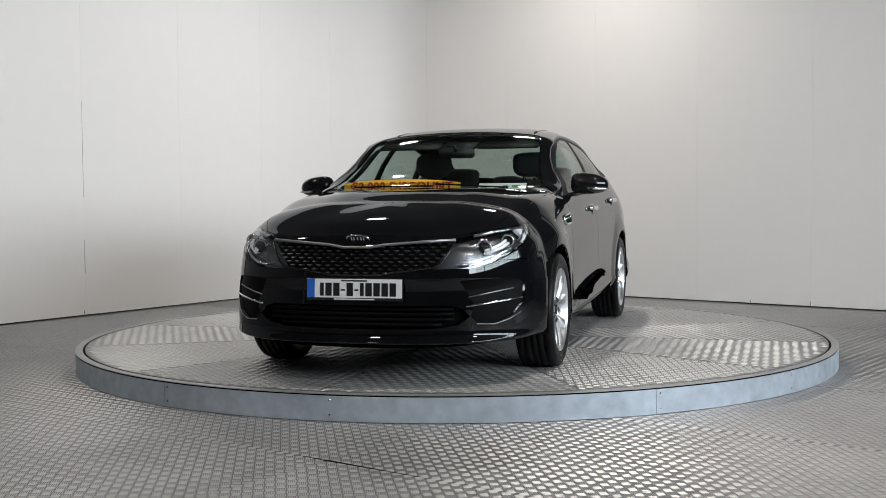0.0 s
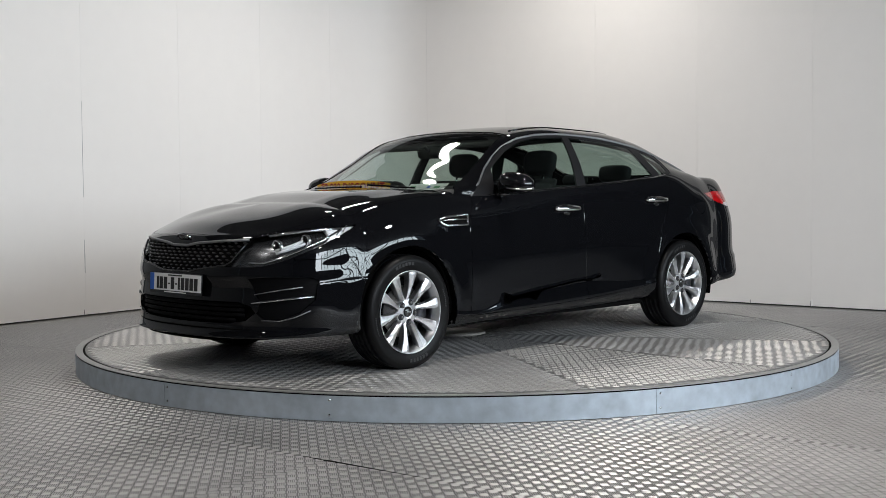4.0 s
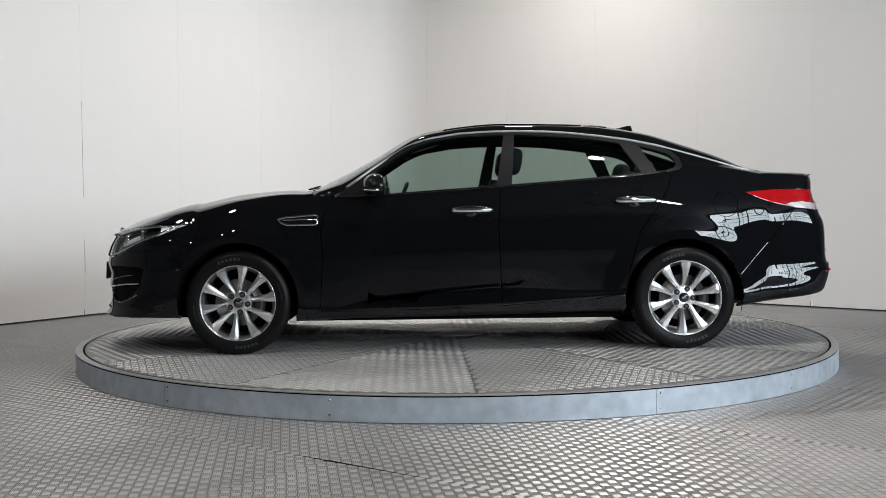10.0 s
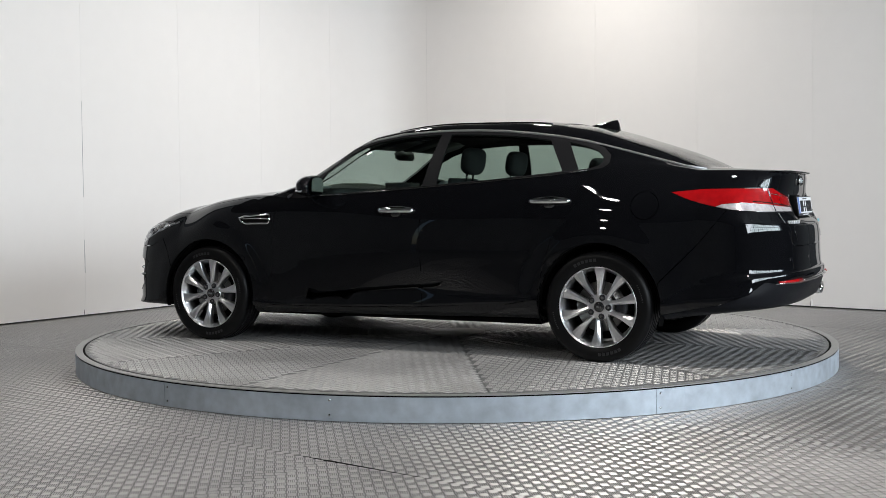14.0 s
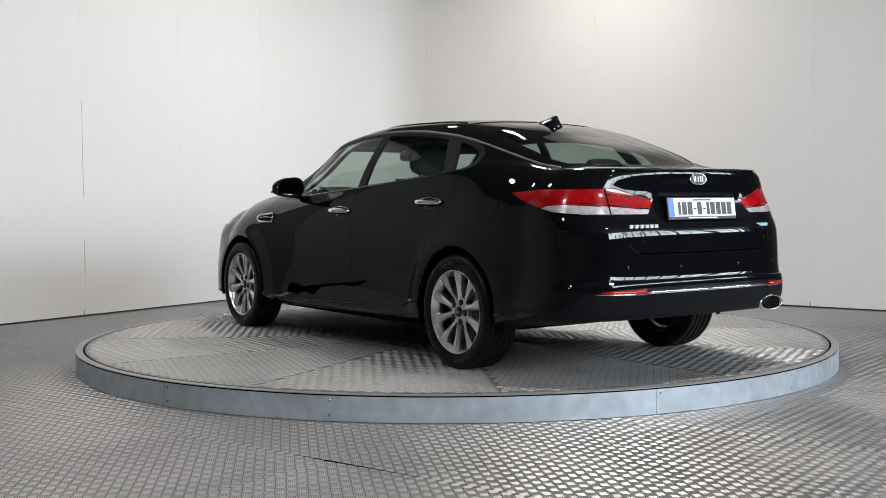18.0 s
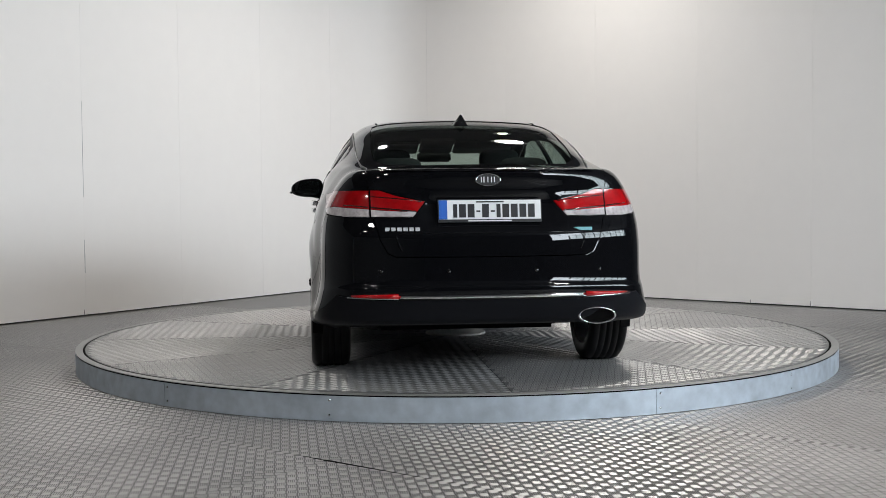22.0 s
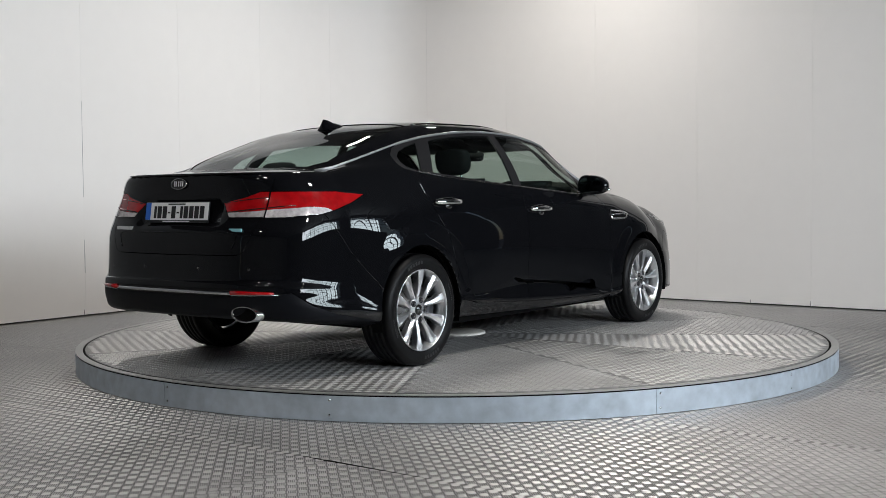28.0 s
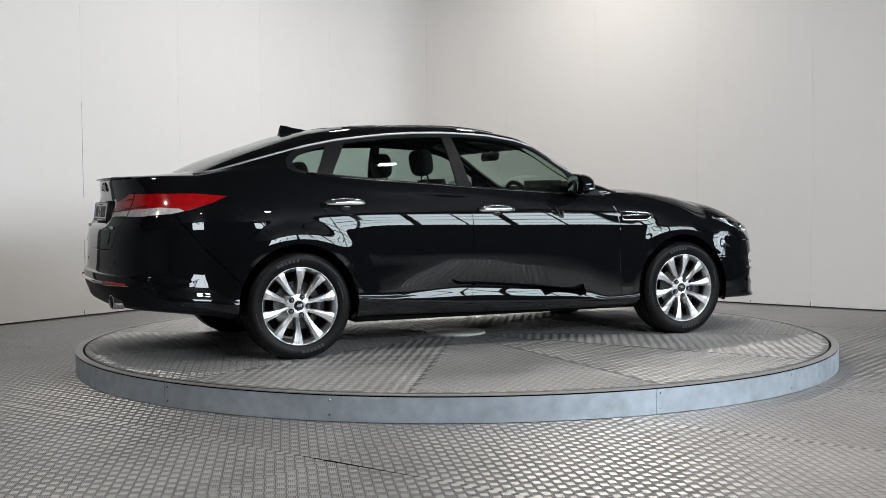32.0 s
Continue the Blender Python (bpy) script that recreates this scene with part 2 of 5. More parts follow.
# ---------------------------------------------------------------- the hall
def prism(bm, ring, z0, z1):
    lo = [bm.verts.new((p[0], p[1], z0)) for p in ring]
    hi = [bm.verts.new((p[0], p[1], z1)) for p in ring]
    n = len(ring)
    for i in range(n):
        bm.faces.new((lo[i], lo[(i + 1) % n], hi[(i + 1) % n], hi[i]))
    bm.faces.new(lo[::-1])
    bm.faces.new(hi)
    bmesh.ops.recalc_face_normals(bm, faces=bm.faces)


def hall():
    # ground outside, to the horizon
    bm = bmesh.new()
    prism(bm, [(-900, -900), (900, -900), (900, 900), (-900, 900)], -0.5, -0.16)
    tagged(link("ground", bm, "asphalt", False), "dark asphalt forecourt round the hall", "ground", kind="structure")
    # slab under the plates
    bm = bmesh.new()
    out = 0.3
    bay = CORNER + DIR_E * 6.9            # where the boards end and the hall widens
    ring = [CORNER - (DIR_E + DIR_W) * out, bay - DIR_W * out, bay - DIR_W * (BAY + out), FAR_E - DIR_W * (BAY + out) + DIR_E * out, FAR_S + (DIR_E + DIR_W) * out, FAR_W + (DIR_W - DIR_E) * out]
    prism(bm, ring, -0.158, -0.008)
    floor = tagged(link("floor", bm, "black_void", False), "grey steel chequer-plate show floor laid in large sheets", "floor", kind="structure")
    # chequer-plate sheets, 1.5 x 3 m, butted with a thin open joint
    a = radians(-36.4)
    du, dv = Vector((math.cos(a), math.sin(a), 0)), Vector((-math.sin(a), math.cos(a), 0))
    org = du * 1.553 + dv * -3.02
    bm = bmesh.new()
    box(bm, 0.0006, 2.9994, 0.0006, 1.4994, -0.008, 0.0)
    me = bpy.data.meshes.new("floor_plate")
    bm.to_mesh(me)
    bm.free()
    me.materials.append(MATS["plate_steel"])
    # plain far sheets: a lighter copy with the treaded sheets' mean brightness in its colour
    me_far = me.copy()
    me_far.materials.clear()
    me_far.materials.append(MATS["far_mean_steel"])
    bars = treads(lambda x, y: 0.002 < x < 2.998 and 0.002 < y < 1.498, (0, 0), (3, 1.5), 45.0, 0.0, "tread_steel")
    for i in range(-7, 5):
        for j in range(-8, 12):
            p = org + du * (3.0 * i) + dv * (1.5 * j)
            c = p + du * 1.5 + dv * 0.75
            r = c - CORNER
            if r.dot(DIR_E) < -2.6 or (r.dot(DIR_W) < -2.6 and r.dot(DIR_E) < 8.5) or r.dot(DIR_E) > LEN_E + 2 or r.dot(DIR_W) > 21:
                continue
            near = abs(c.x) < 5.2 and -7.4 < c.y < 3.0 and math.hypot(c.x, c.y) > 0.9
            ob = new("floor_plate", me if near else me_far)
            ob.parent = floor
            ob.matrix_basis = pose(p.x, p.y, random.uniform(-0.0006, 0.0006), 0, 0, -36.4)
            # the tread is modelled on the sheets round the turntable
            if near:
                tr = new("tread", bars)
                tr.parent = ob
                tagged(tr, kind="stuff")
    # one joint has opened: a dark tapering gap
    bm = bmesh.new()
    gap = [(-0.10, 0.0), (0.0, -0.004), (0.10, -0.010), (0.16, -0.008), (0.40, -0.003), (0.62, 0.0), (0.40, 0.004), (0.16, 0.009), (0.10, 0.009), (0.0, 0.004)]
    o = Vector((-0.62, -3.300, 0))
    prism(bm, [o + du * u + dv * v for u, v in gap], -0.004, 0.0015)
    part("floor_joint", bm, "black_void", floor, "open dark joint between two sheets", smooth=False)
    # walls of boards, with thin open joints
    BW, TH = 1.243, 0.06

    def boards(name, start, d, inward, first, count, label):
        wall = tagged(new(name), label, "wall", kind="structure")
        back = bmesh.new()
        n = -inward
        a0, a1 = start + d * (first - 0.3), start + d * (first + BW * count + 0.3)
        prism(back, [a0 + n * TH, a1 + n * TH, a1 + n * (TH + 0.15), a0 + n * (TH + 0.15)], -0.15, CEIL + 0.2)
        part("backing", back, "steel_grey", wall, smooth=False)
        bm = bmesh.new()
        box(bm, 0.0003, BW - 0.0003, 0, TH, 0.013, CEIL, bevel=0.0006)
        me2 = bpy.data.meshes.new("wall_board")
        bm.to_mesh(me2)
        bm.free()
        me2.materials.append(MATS["wall_paint"])
        ang = math.degrees(math.atan2(d.y, d.x))
        flip = Vector((-d.y, d.x, 0)).dot(n) < 0
        for k in range(count):
            p = start + d * (first + BW * k)
            ob = new("wall_board", me2)
            ob.parent = wall
            if flip:
                q = p + d * BW
                ob.matrix_basis = pose(q.x, q.y, 0, 0, 0, ang + 180)
            else:
                ob.matrix_basis = pose(p.x, p.y, 0, 0, 0, ang)
        return wall

    inE, inW = Vector((DIR_E.y, -DIR_E.x, 0)), Vector((-DIR_W.y, DIR_W.x, 0))
    sE = (Vector((2.556, 3.92, 0)) - CORNER).dot(DIR_E)
    fE = sE - BW * 3
    eastw = boards("wall_east", CORNER, DIR_E, inE, fE, 5, "white painted board wall with fine vertical joints")
    sW = (Vector((-3.572, 2.81, 0)) - CORNER).dot(DIR_W)
    fW = sW - BW * 3
    westw = boards("wall_west", CORNER, DIR_W, inW, fW, 4, "white painted board wall with fine vertical joints")
    # cracked filler and torn tape at the joints, and the tape end's painted shadow
    def mark_on(wall, start, d, inward, s0, z0, z1, w, material, name, label, lift=0.0012):
        bm = bmesh.new()
        a = start + d * s0
        up = Vector((0, 0, 1))
        foot, head = a + up * z0, a + up * z1
        ring = [foot - d * w * 0.3, foot + d * w * 0.3, foot.lerp(head, 0.45) + d * w * 0.5, head + d * w * 0.15, head - d * w * 0.15, foot.lerp(head, 0.45) - d * w * 0.5]
        inner = [bm.verts.new(p) for p in ring]
        outer = [bm.verts.new(p + inward * lift) for p in ring]
        bm.faces.new(outer)
        for i in range(6):
            bm.faces.new((inner[i], inner[(i + 1) % 6], outer[(i + 1) % 6], outer[i]))
        bmesh.ops.recalc_face_normals(bm, faces=bm.faces)
        part(name, bm, material, wall, label, smooth=False)

    mark_on(westw, CORNER, DIR_W, inW, sW, 0.42, 0.735, 0.007, "crack_shade_grey", "joint_crack_or_shade", "grey crack in the joint filler")
    mark_on(westw, CORNER, DIR_W, inW, sW, 1.15, 2.07, 0.004, "crack_shade_grey", "joint_crack_or_shade", "grey crack in the joint filler")
    mark_on(westw, CORNER, DIR_W, inW, sW + 0.02, 0.015, 0.065, 0.010, "crack_shade_grey", "joint_crack_or_shade", "grey crack in the joint filler")
    sE5 = fE + BW * 4
    mark_on(eastw, CORNER, DIR_E, inE, sE5 + 0.006, 0.012, 0.085, 0.016, "wall_paint", "torn_tape", "torn white tape end", 0.014)
    # grey strip painted as the shadow of the torn tape end
    mark_on(eastw, CORNER, DIR_E, inE, sE5 - 0.008, 0.015, 0.06, 0.010, "crack_shade_grey", "joint_crack_or_shade", "dark painted shadow of the torn tape end")
    mark_on(eastw, CORNER, DIR_E, inE, sE5 + 0.004, 0.09, 0.40, 0.008, "wall_paint", "joint_tape", "raised white tape", 0.003)
    mark_on(eastw, CORNER, DIR_E, inE, sE5 - 0.64, 0.012, 0.05, 0.008, "crack_shade_grey", "joint_crack_or_shade", "dark nick at the foot of the wall")
    mark_on(eastw, CORNER, DIR_E, inE, sE5 - BW + 0.004, 0.02, 1.9, 0.008, "wall_paint", "joint_tape", "raised white tape", 0.003)
    # the hall's own dark walls go on beyond the white boards
    def dark_wall(nm, a0, a1, n):
        bm = bmesh.new()
        prism(bm, [a0 + n * 0.1, a1 + n * 0.1, a1 + n * 0.3, a0 + n * 0.3], -0.15, CEIL)
        tagged(link(nm, bm, "hall_wall", False), "plain grey wall of the hall", "wall", kind="structure")

    dark_wall("wall_northwest", CORNER + DIR_W * (fW + BW * 4 + 0.31), CORNER + DIR_W * LEN_W, -inW)
    bay = CORNER + DIR_E * 6.9
    dark_wall("wall_bay_side", bay + inE * 0.02, bay - DIR_W * BAY, -DIR_E)
    dark_wall("wall_bay_end", bay - DIR_W * BAY - DIR_E * 0.3, FAR_E - DIR_W * BAY, -DIR_W)
    # the coved corner between the two walls
    pE, pW = CORNER + DIR_E * fE, CORNER + DIR_W * fW
    bm = bmesh.new()
    inner, outer = [], []
    for i in range(61):
        t = i / 60
        p = pW * (1 - t) ** 2 + CORNER * 2 * t * (1 - t) + pE * t * t
        o = (p - Vector((0, 0, 0))).normalized() * 0.12
        inner.append(p)
        outer.append(p + o)
    prism(bm, inner + outer[::-1], 0.0, CEIL)
    tagged(link("wall_cove", bm, "wall_paint", False), "white painted curved board between two walls", "wall", kind="structure")
    # south-west wall behind the camera
    bm = bmesh.new()
    prism(bm, [FAR_W, FAR_S, FAR_S + DIR_W * 0.2, FAR_W + DIR_W * 0.2], -0.15, CEIL)
    tagged(link("wall_south", bm, "hall_wall", False), "plain grey wall closing the hall", "wall", kind="structure")
    # ceiling
    bm = bmesh.new()
    prism(bm, ring, CEIL, CEIL + 0.2)
    tagged(link("ceiling", bm, "ceiling_paint", False), "dark grey plain ceiling", "ceiling", kind="structure")
    # the glazed front: dwarf wall, posts, rails and panes
    front = tagged(new("window_front"), "high glazed band with dark steel posts over a dark wall", "window", kind="structure")
    d, n = DIR_W, DIR_E

    def bar(s0, s1, t0, t1, z0, z1, name, m):
        b2 = bmesh.new()
        A, B = FAR_E + d * s0, FAR_E + d * s1
        prism(b2, [A + n * t0, B + n * t0, B + n * t1, A + n * t1], z0, z1)
        return part(name, b2, m, front, smooth=False)

    bar(-BAY, 19, 0, 0.2, -0.15, 2.40, "dwarf_wall", "ceiling_paint")
    bar(10.26, 19, 0, 0.2, 2.40, CEIL, "end_wall", "ceiling_paint")
    bar(-BAY, -2.90, 0, 0.2, 2.40, CEIL, "end_wall", "ceiling_paint")
    bar(-2.89, 10.25, 0, 0.2, 4.35, CEIL, "header", "steel_grey")
    bar(-2.89, 10.25, 0.02, 0.14, 2.402, 2.48, "sill_rail", "steel_grey")
    bar(-2.89, 10.25, 0.02, 0.14, 3.36, 3.42, "transom", "steel_grey")
    for k in range(-2, 8):
        s = 0.06 + k * (18.8 / 13)
        bar(s - 0.06, s + 0.06, 0.0, 0.16, 2.485, 4.345, "post", "steel_grey")
    for k in range(-2, 7):
        s = 0.06 + (k + 0.5) * (18.8 / 13)
        for z0, z1 in ((2.485, 3.355), (3.425, 4.345)):
            bar(s - 0.02, s + 0.02, 0.02, 0.064, z0, z1, "mullion", "steel_grey")
            bar(s - 0.70, s - 0.03, 0.03, 0.062, (z0 + z1) / 2 - 0.015, (z0 + z1) / 2 + 0.015, "glazing_bar", "steel_grey")
            bar(s + 0.03, s + 0.65, 0.03, 0.062, (z0 + z1) / 2 - 0.015, (z0 + z1) / 2 + 0.015, "glazing_bar", "steel_grey")
    for k in range(-2, 7):
        s = 0.12 + k * (18.8 / 13)
        w = 18.8 / 13 - 0.12
        for z0, z1 in ((2.485, 3.355), (3.425, 4.345)):
            pane = bar(s, s + w, 0.07, 0.078, z0, z1, "pane", "hall_glass")
            pane.visible_shadow = False
    # lattice roof trusses that run in from the glass
    up = Vector((0, 0, 1))
    for k in range(5):
        foot = FAR_E + d * (-2.2 + 2.9 * k) - n * 0.15
        truss = tagged(new("roof_truss"), "dark grey steel lattice roof truss under the ceiling", "roof truss", group="roof trusses")
        low = [foot + up * (3.55 + 0.62 * math.sin(math.pi / 2 * i / 12)) - n * (0.32 * i) for i in range(13)]
        top = [p + up * min(0.42, 4.54 - p.z) for p in low]
        part("lower_chord", tube(low, 0.035, 6), "steel_grey", truss)
        part("upper_chord", tube(top, 0.035, 6), "steel_grey", truss)
        for i in range(0, 12):
            a, b3 = (low[i], top[i + 1]) if i % 2 else (top[i], low[i + 1])
            part("web", tube([a, b3], 0.018, 6), "steel_grey", truss)
    # ceiling downlights out of view, some of them added as fill
    def downlight(x, y, power):
        lamp = tagged(new("ceiling_light"), "round white recessed ceiling downlight, lit, unseen, some added as fill", "ceiling light", group="ceiling lights")
        lamp.matrix_basis = pose(x, y, CEIL)
        part("housing", lathed([(0.17, -0.002), (0.225, -0.002), (0.225, -0.03), (0.20, -0.045), (0.17, -0.04)], "z", 40, close=True), "white_frame", lamp)
        part("diffuser", lathed([(0.0005, -0.022), (0.172, -0.022)], "z", 40), "lamp_panel", lamp, "glowing white diffuser")
        ob = area("ceiling_lamp", (x, y, CEIL - 0.05), (x, y, 0), 0.34, 0.34, power, (1.0, 0.96, 0.91))
        ob.data.shape = "DISK"
        ob.rotation_euler = (0, 0, 0)

    # (-1.1, 2.7), (-2.6, -4.8) and (-4.8, -6.8) are added fill light
    for x, y, pw in ((0.80, 3.25, 58), (-1.1, 2.7, 20), (-3.0, -0.6, 26), (1.8, -2.2, 84), (-2.6, -4.8, 58), (-4.8, -6.8, 34), (3.2, -7.0, 48)):
        downlight(x, y, pw)


hall()


# ---------------------------------------------------------------- the turntable
def turntable():
    base = tagged(new("turntable"), "round galvanised steel turntable skirt with a flat rim", "turntable")
    for k in range(6):
        bm = bmesh.new()
        a0, a1 = radians(-67.0 + 60 * k) + 0.0006, radians(-67.0 + 60 * (k + 1)) - 0.0006
        ring_o, ring_i = [], []
        for i in range(33):
            a = a0 + (a1 - a0) * i / 32
            ring_o.append((RING_R * math.cos(a), RING_R * math.sin(a)))
            ring_i.append(((RING_R - 0.004) * math.cos(a), (RING_R - 0.004) * math.sin(a)))
        prism(bm, ring_o + ring_i[::-1], 0.004, DECK_H - 0.011)
        skirt = part("skirt_panel", bm, "galvanised", base, smooth=False)
        for off in (0.008, 0.40):
            for z in (0.034, 0.108):
                a = a0 + off
                b2 = lathed([(0.0002, 0.0035), (0.004, 0.003), (0.006, 0.0)], "x", 12)
                ob = part("screw", b2, "satin_chrome", skirt)
                ob.matrix_basis = pose((RING_R - 0.0005) * math.cos(a), (RING_R - 0.0005) * math.sin(a), z, 0, 0, math.degrees(a))
    part("rim", lathed([(RING_R, DECK_H - 0.004), (RING_R, DECK_H), (DECK_R + 0.016, DECK_H), (DECK_R + 0.016, DECK_H - 0.03), (DECK_R + 0.020, DECK_H - 0.03), (DECK_R + 0.020, DECK_H - 0.004)], "z", 192, close=True), "ring_top", base, "flat grey steel rim", smooth=False)
    # black ring laid into the gap in place of its shade
    part("deck_gap_shade", lathed([(DECK_R - 0.004, DECK_H - 0.007), (DECK_R + 0.0155, DECK_H - 0.003), (DECK_R + 0.0155, DECK_H - 0.02)], "z", 192), "black_void", base, "black ring for the shade in the gap round the deck")
    part("pit", lathed([(RING_R - 0.01, 0.002), (RING_R - 0.01, DECK_H - 0.005), (RING_R - 0.02, DECK_H - 0.005), (RING_R - 0.02, 0.002)], "z", 96, close=True), "black_void", base)
    deck = tagged(new("revolving_platform"), "round turning deck of steel chequer-plate wedges", "turntable deck")
    bm = bmesh.new()
    a0, a1 = radians(0.05), radians(29.95)
    r0 = 0.02
    pts = [(r0 * math.cos(a0), r0 * math.sin(a0))] + [(DECK_R * math.cos(a0 + (a1 - a0) * i / 24), DECK_R * math.sin(a0 + (a1 - a0) * i / 24)) for i in range(25)] + [(r0 * math.cos(a1), r0 * math.sin(a1))]
    prism(bm, pts, -0.05, 0.0)
    me = bpy.data.meshes.new("deck_plate")
    bm.to_mesh(me)
    bm.free()
    me.materials.append(MATS["deck_steel"])
    wedge = lambda x, y: 0.03 < math.hypot(x, y) < DECK_R - 0.024 and y > 0.012 and x * math.sin(radians(30)) - y * math.cos(radians(30)) > 0.012
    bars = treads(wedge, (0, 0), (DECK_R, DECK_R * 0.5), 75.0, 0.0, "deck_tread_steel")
    for k in range(12):
        ob = new("deck_plate", me)
        ob.parent = deck
        ob.matrix_basis = pose(0, 0, 0, 0, 0, 30 * k - 0.6)
        tr = new("tread", bars)
        tr.parent = ob
        tagged(tr, kind="stuff")
    part("hub_cover", lathed([(0.0005, 0.016), (0.205, 0.016), (0.212, 0.012), (0.214, 0.001)], "z", 64), "hub_plate", deck, "plain grey round cover plate")
    part("deck_core", lathed([(DECK_R - 0.05, -0.052), (DECK_R - 0.05, -0.13), (0.01, -0.13), (0.01, -0.052)], "z", 64), "black_void", deck)
    return deck


deck = turntable()


# ---------------------------------------------------------------- the car
# Car space: x forward, y to its left, z up from the deck; the axles stand at x = +-1.4025.
AXLE, TYRE_R = 1.4025, 0.325
KNOT = [1.70, 1.40, 1.08, 1.00, 0.80, 0.60, 0.20, -0.30, -0.80, -1.20, -1.50, -1.75, -1.95]
# each row: half widths, heights along the knots; then nose (x, z) and tail (x, z) where it meets the middle
ROWS = [
    ([.78, .78, .78, .78, .78, .78, .78, .78, .78, .78, .78, .76, .74], [.225, .20, .195, .195, .20, .205, .21, .215, .22, .22, .22, .25, .28], (2.22, .236), (-2.30, .322)),
    ([.865, .87, .86, .855, .848, .846, .846, .846, .850, .86, .880, .878, .866], [.24, .245, .235, .228, .222, .222, .225, .235, .25, .262, .27, .285, .312], (2.374, .222), (-2.44, .338)),
    ([.880, .890, .889, .889, .889, .889, .889, .889, .890, .893, .900, .899, .888], [.30, .31, .285, .270, .262, .265, .272, .290, .322, .345, .345, .335, .365], (2.348, .272), (-2.478, .40)),
    ([.880, .890, .887, .886, .885, .881, .8775, .8765, .885, .890, .897, .894, .872], [.42, .40, .32, .295, .284, .328, .364, .392, .366, .385, .40, .375, .43], (2.350, .40), (-2.503, .475)),
    ([.874, .891, .887, .886, .885, .8812, .8777, .8767, .8842, .890, .897, .892, .864], [.52, .53, .39, .35, .335, .350, .383, .411, .400, .43, .44, .415, .465], (2.340, .48), (-2.504, .525)),
    ([.868, .892, .888, .887, .8855, .8838, .8815, .881, .8842, .890, .898, .888, .852], [.545, .557, .54, .53, .52, .52, .525, .535, .54, .55, .56, .55, .555], (2.343, .502), (-2.484, .556)),
    ([.858, .896, .889, .887, .885, .884, .883, .883, .885, .893, .901, .886, .848], [.61, .63, .635, .64, .645, .65, .665, .68, .69, .69, .695, .705, .715], (2.358, .565), (-2.470, .772)),
    ([.838, .886, .881, .879, .876, .875, .874, .874, .875, .878, .882, .868, .836], [.73, .775, .785, .785, .79, .795, .805, .82, .835, .845, .855, .857, .85], (2.33, .69), (-2.430, .862)),
    ([.775, .826, .846, .848, .848, .848, .848, .848, .848, .848, .845, .830, .797], [.815, .88, .905, .91, .915, .92, .935, .95, .965, .975, .98, .975, .97], (2.295, .755), (-2.390, .98)),
    ([.685, .725, .750, .772, .803, .813, .822, .827, .822, .808, .775, .735, .70], [.885, .955, .988, .985, .972, .98, 1.003, 1.03, 1.06, 1.09, 1.12, 1.118, 1.10], (2.25, .785), (-2.392, 1.100)),
    ([.55, .58, .64, .71, .79, .775, .755, .745, .742, .715, .685, .645, .565], [.919, .980, 1.006, 1.000, 1.02, 1.07, 1.20, 1.222, 1.228, 1.225, 1.197, 1.160, 1.118], (2.15, .836), (-2.30, 1.106)),
    ([.40, .42, .49, .57, .72, .69, .64, .615, .605, .605, .595, .57, .48], [.938, 1.000, 1.022, 1.015, 1.05, 1.14, 1.352, 1.400, 1.392, 1.345, 1.272, 1.200, 1.130], (2.04, .874), (-2.22, 1.117)),
    ([.28, .30, .34, .38, .49, .50, .475, .47, .465, .47, .465, .445, .36], [.941, 1.003, 1.025, 1.022, 1.088, 1.19, 1.392, 1.448, 1.440, 1.392, 1.307, 1.224, 1.138], (1.94, .902), (-2.14, 1.125)),
    ([.14, .15, .17, .20, .255, .26, .245, .245, .24, .24, .235, .22, .18], [.943, 1.006, 1.0265, 1.028, 1.108, 1.212, 1.413, 1.464, 1.456, 1.408, 1.320, 1.234, 1.142], (1.85, .923), (-2.07, 1.132)),
    ([0] * 13, [.944, 1.007, 1.027, 1.031, 1.115, 1.219, 1.419, 1.469, 1.461, 1.413, 1.325, 1.238, 1.144], (1.76, .940), (-2.0, 1.138)),
]


def smooth01(t):
    t = min(1.0, max(0.0, t))
    return t * t * (3 - 2 * t)


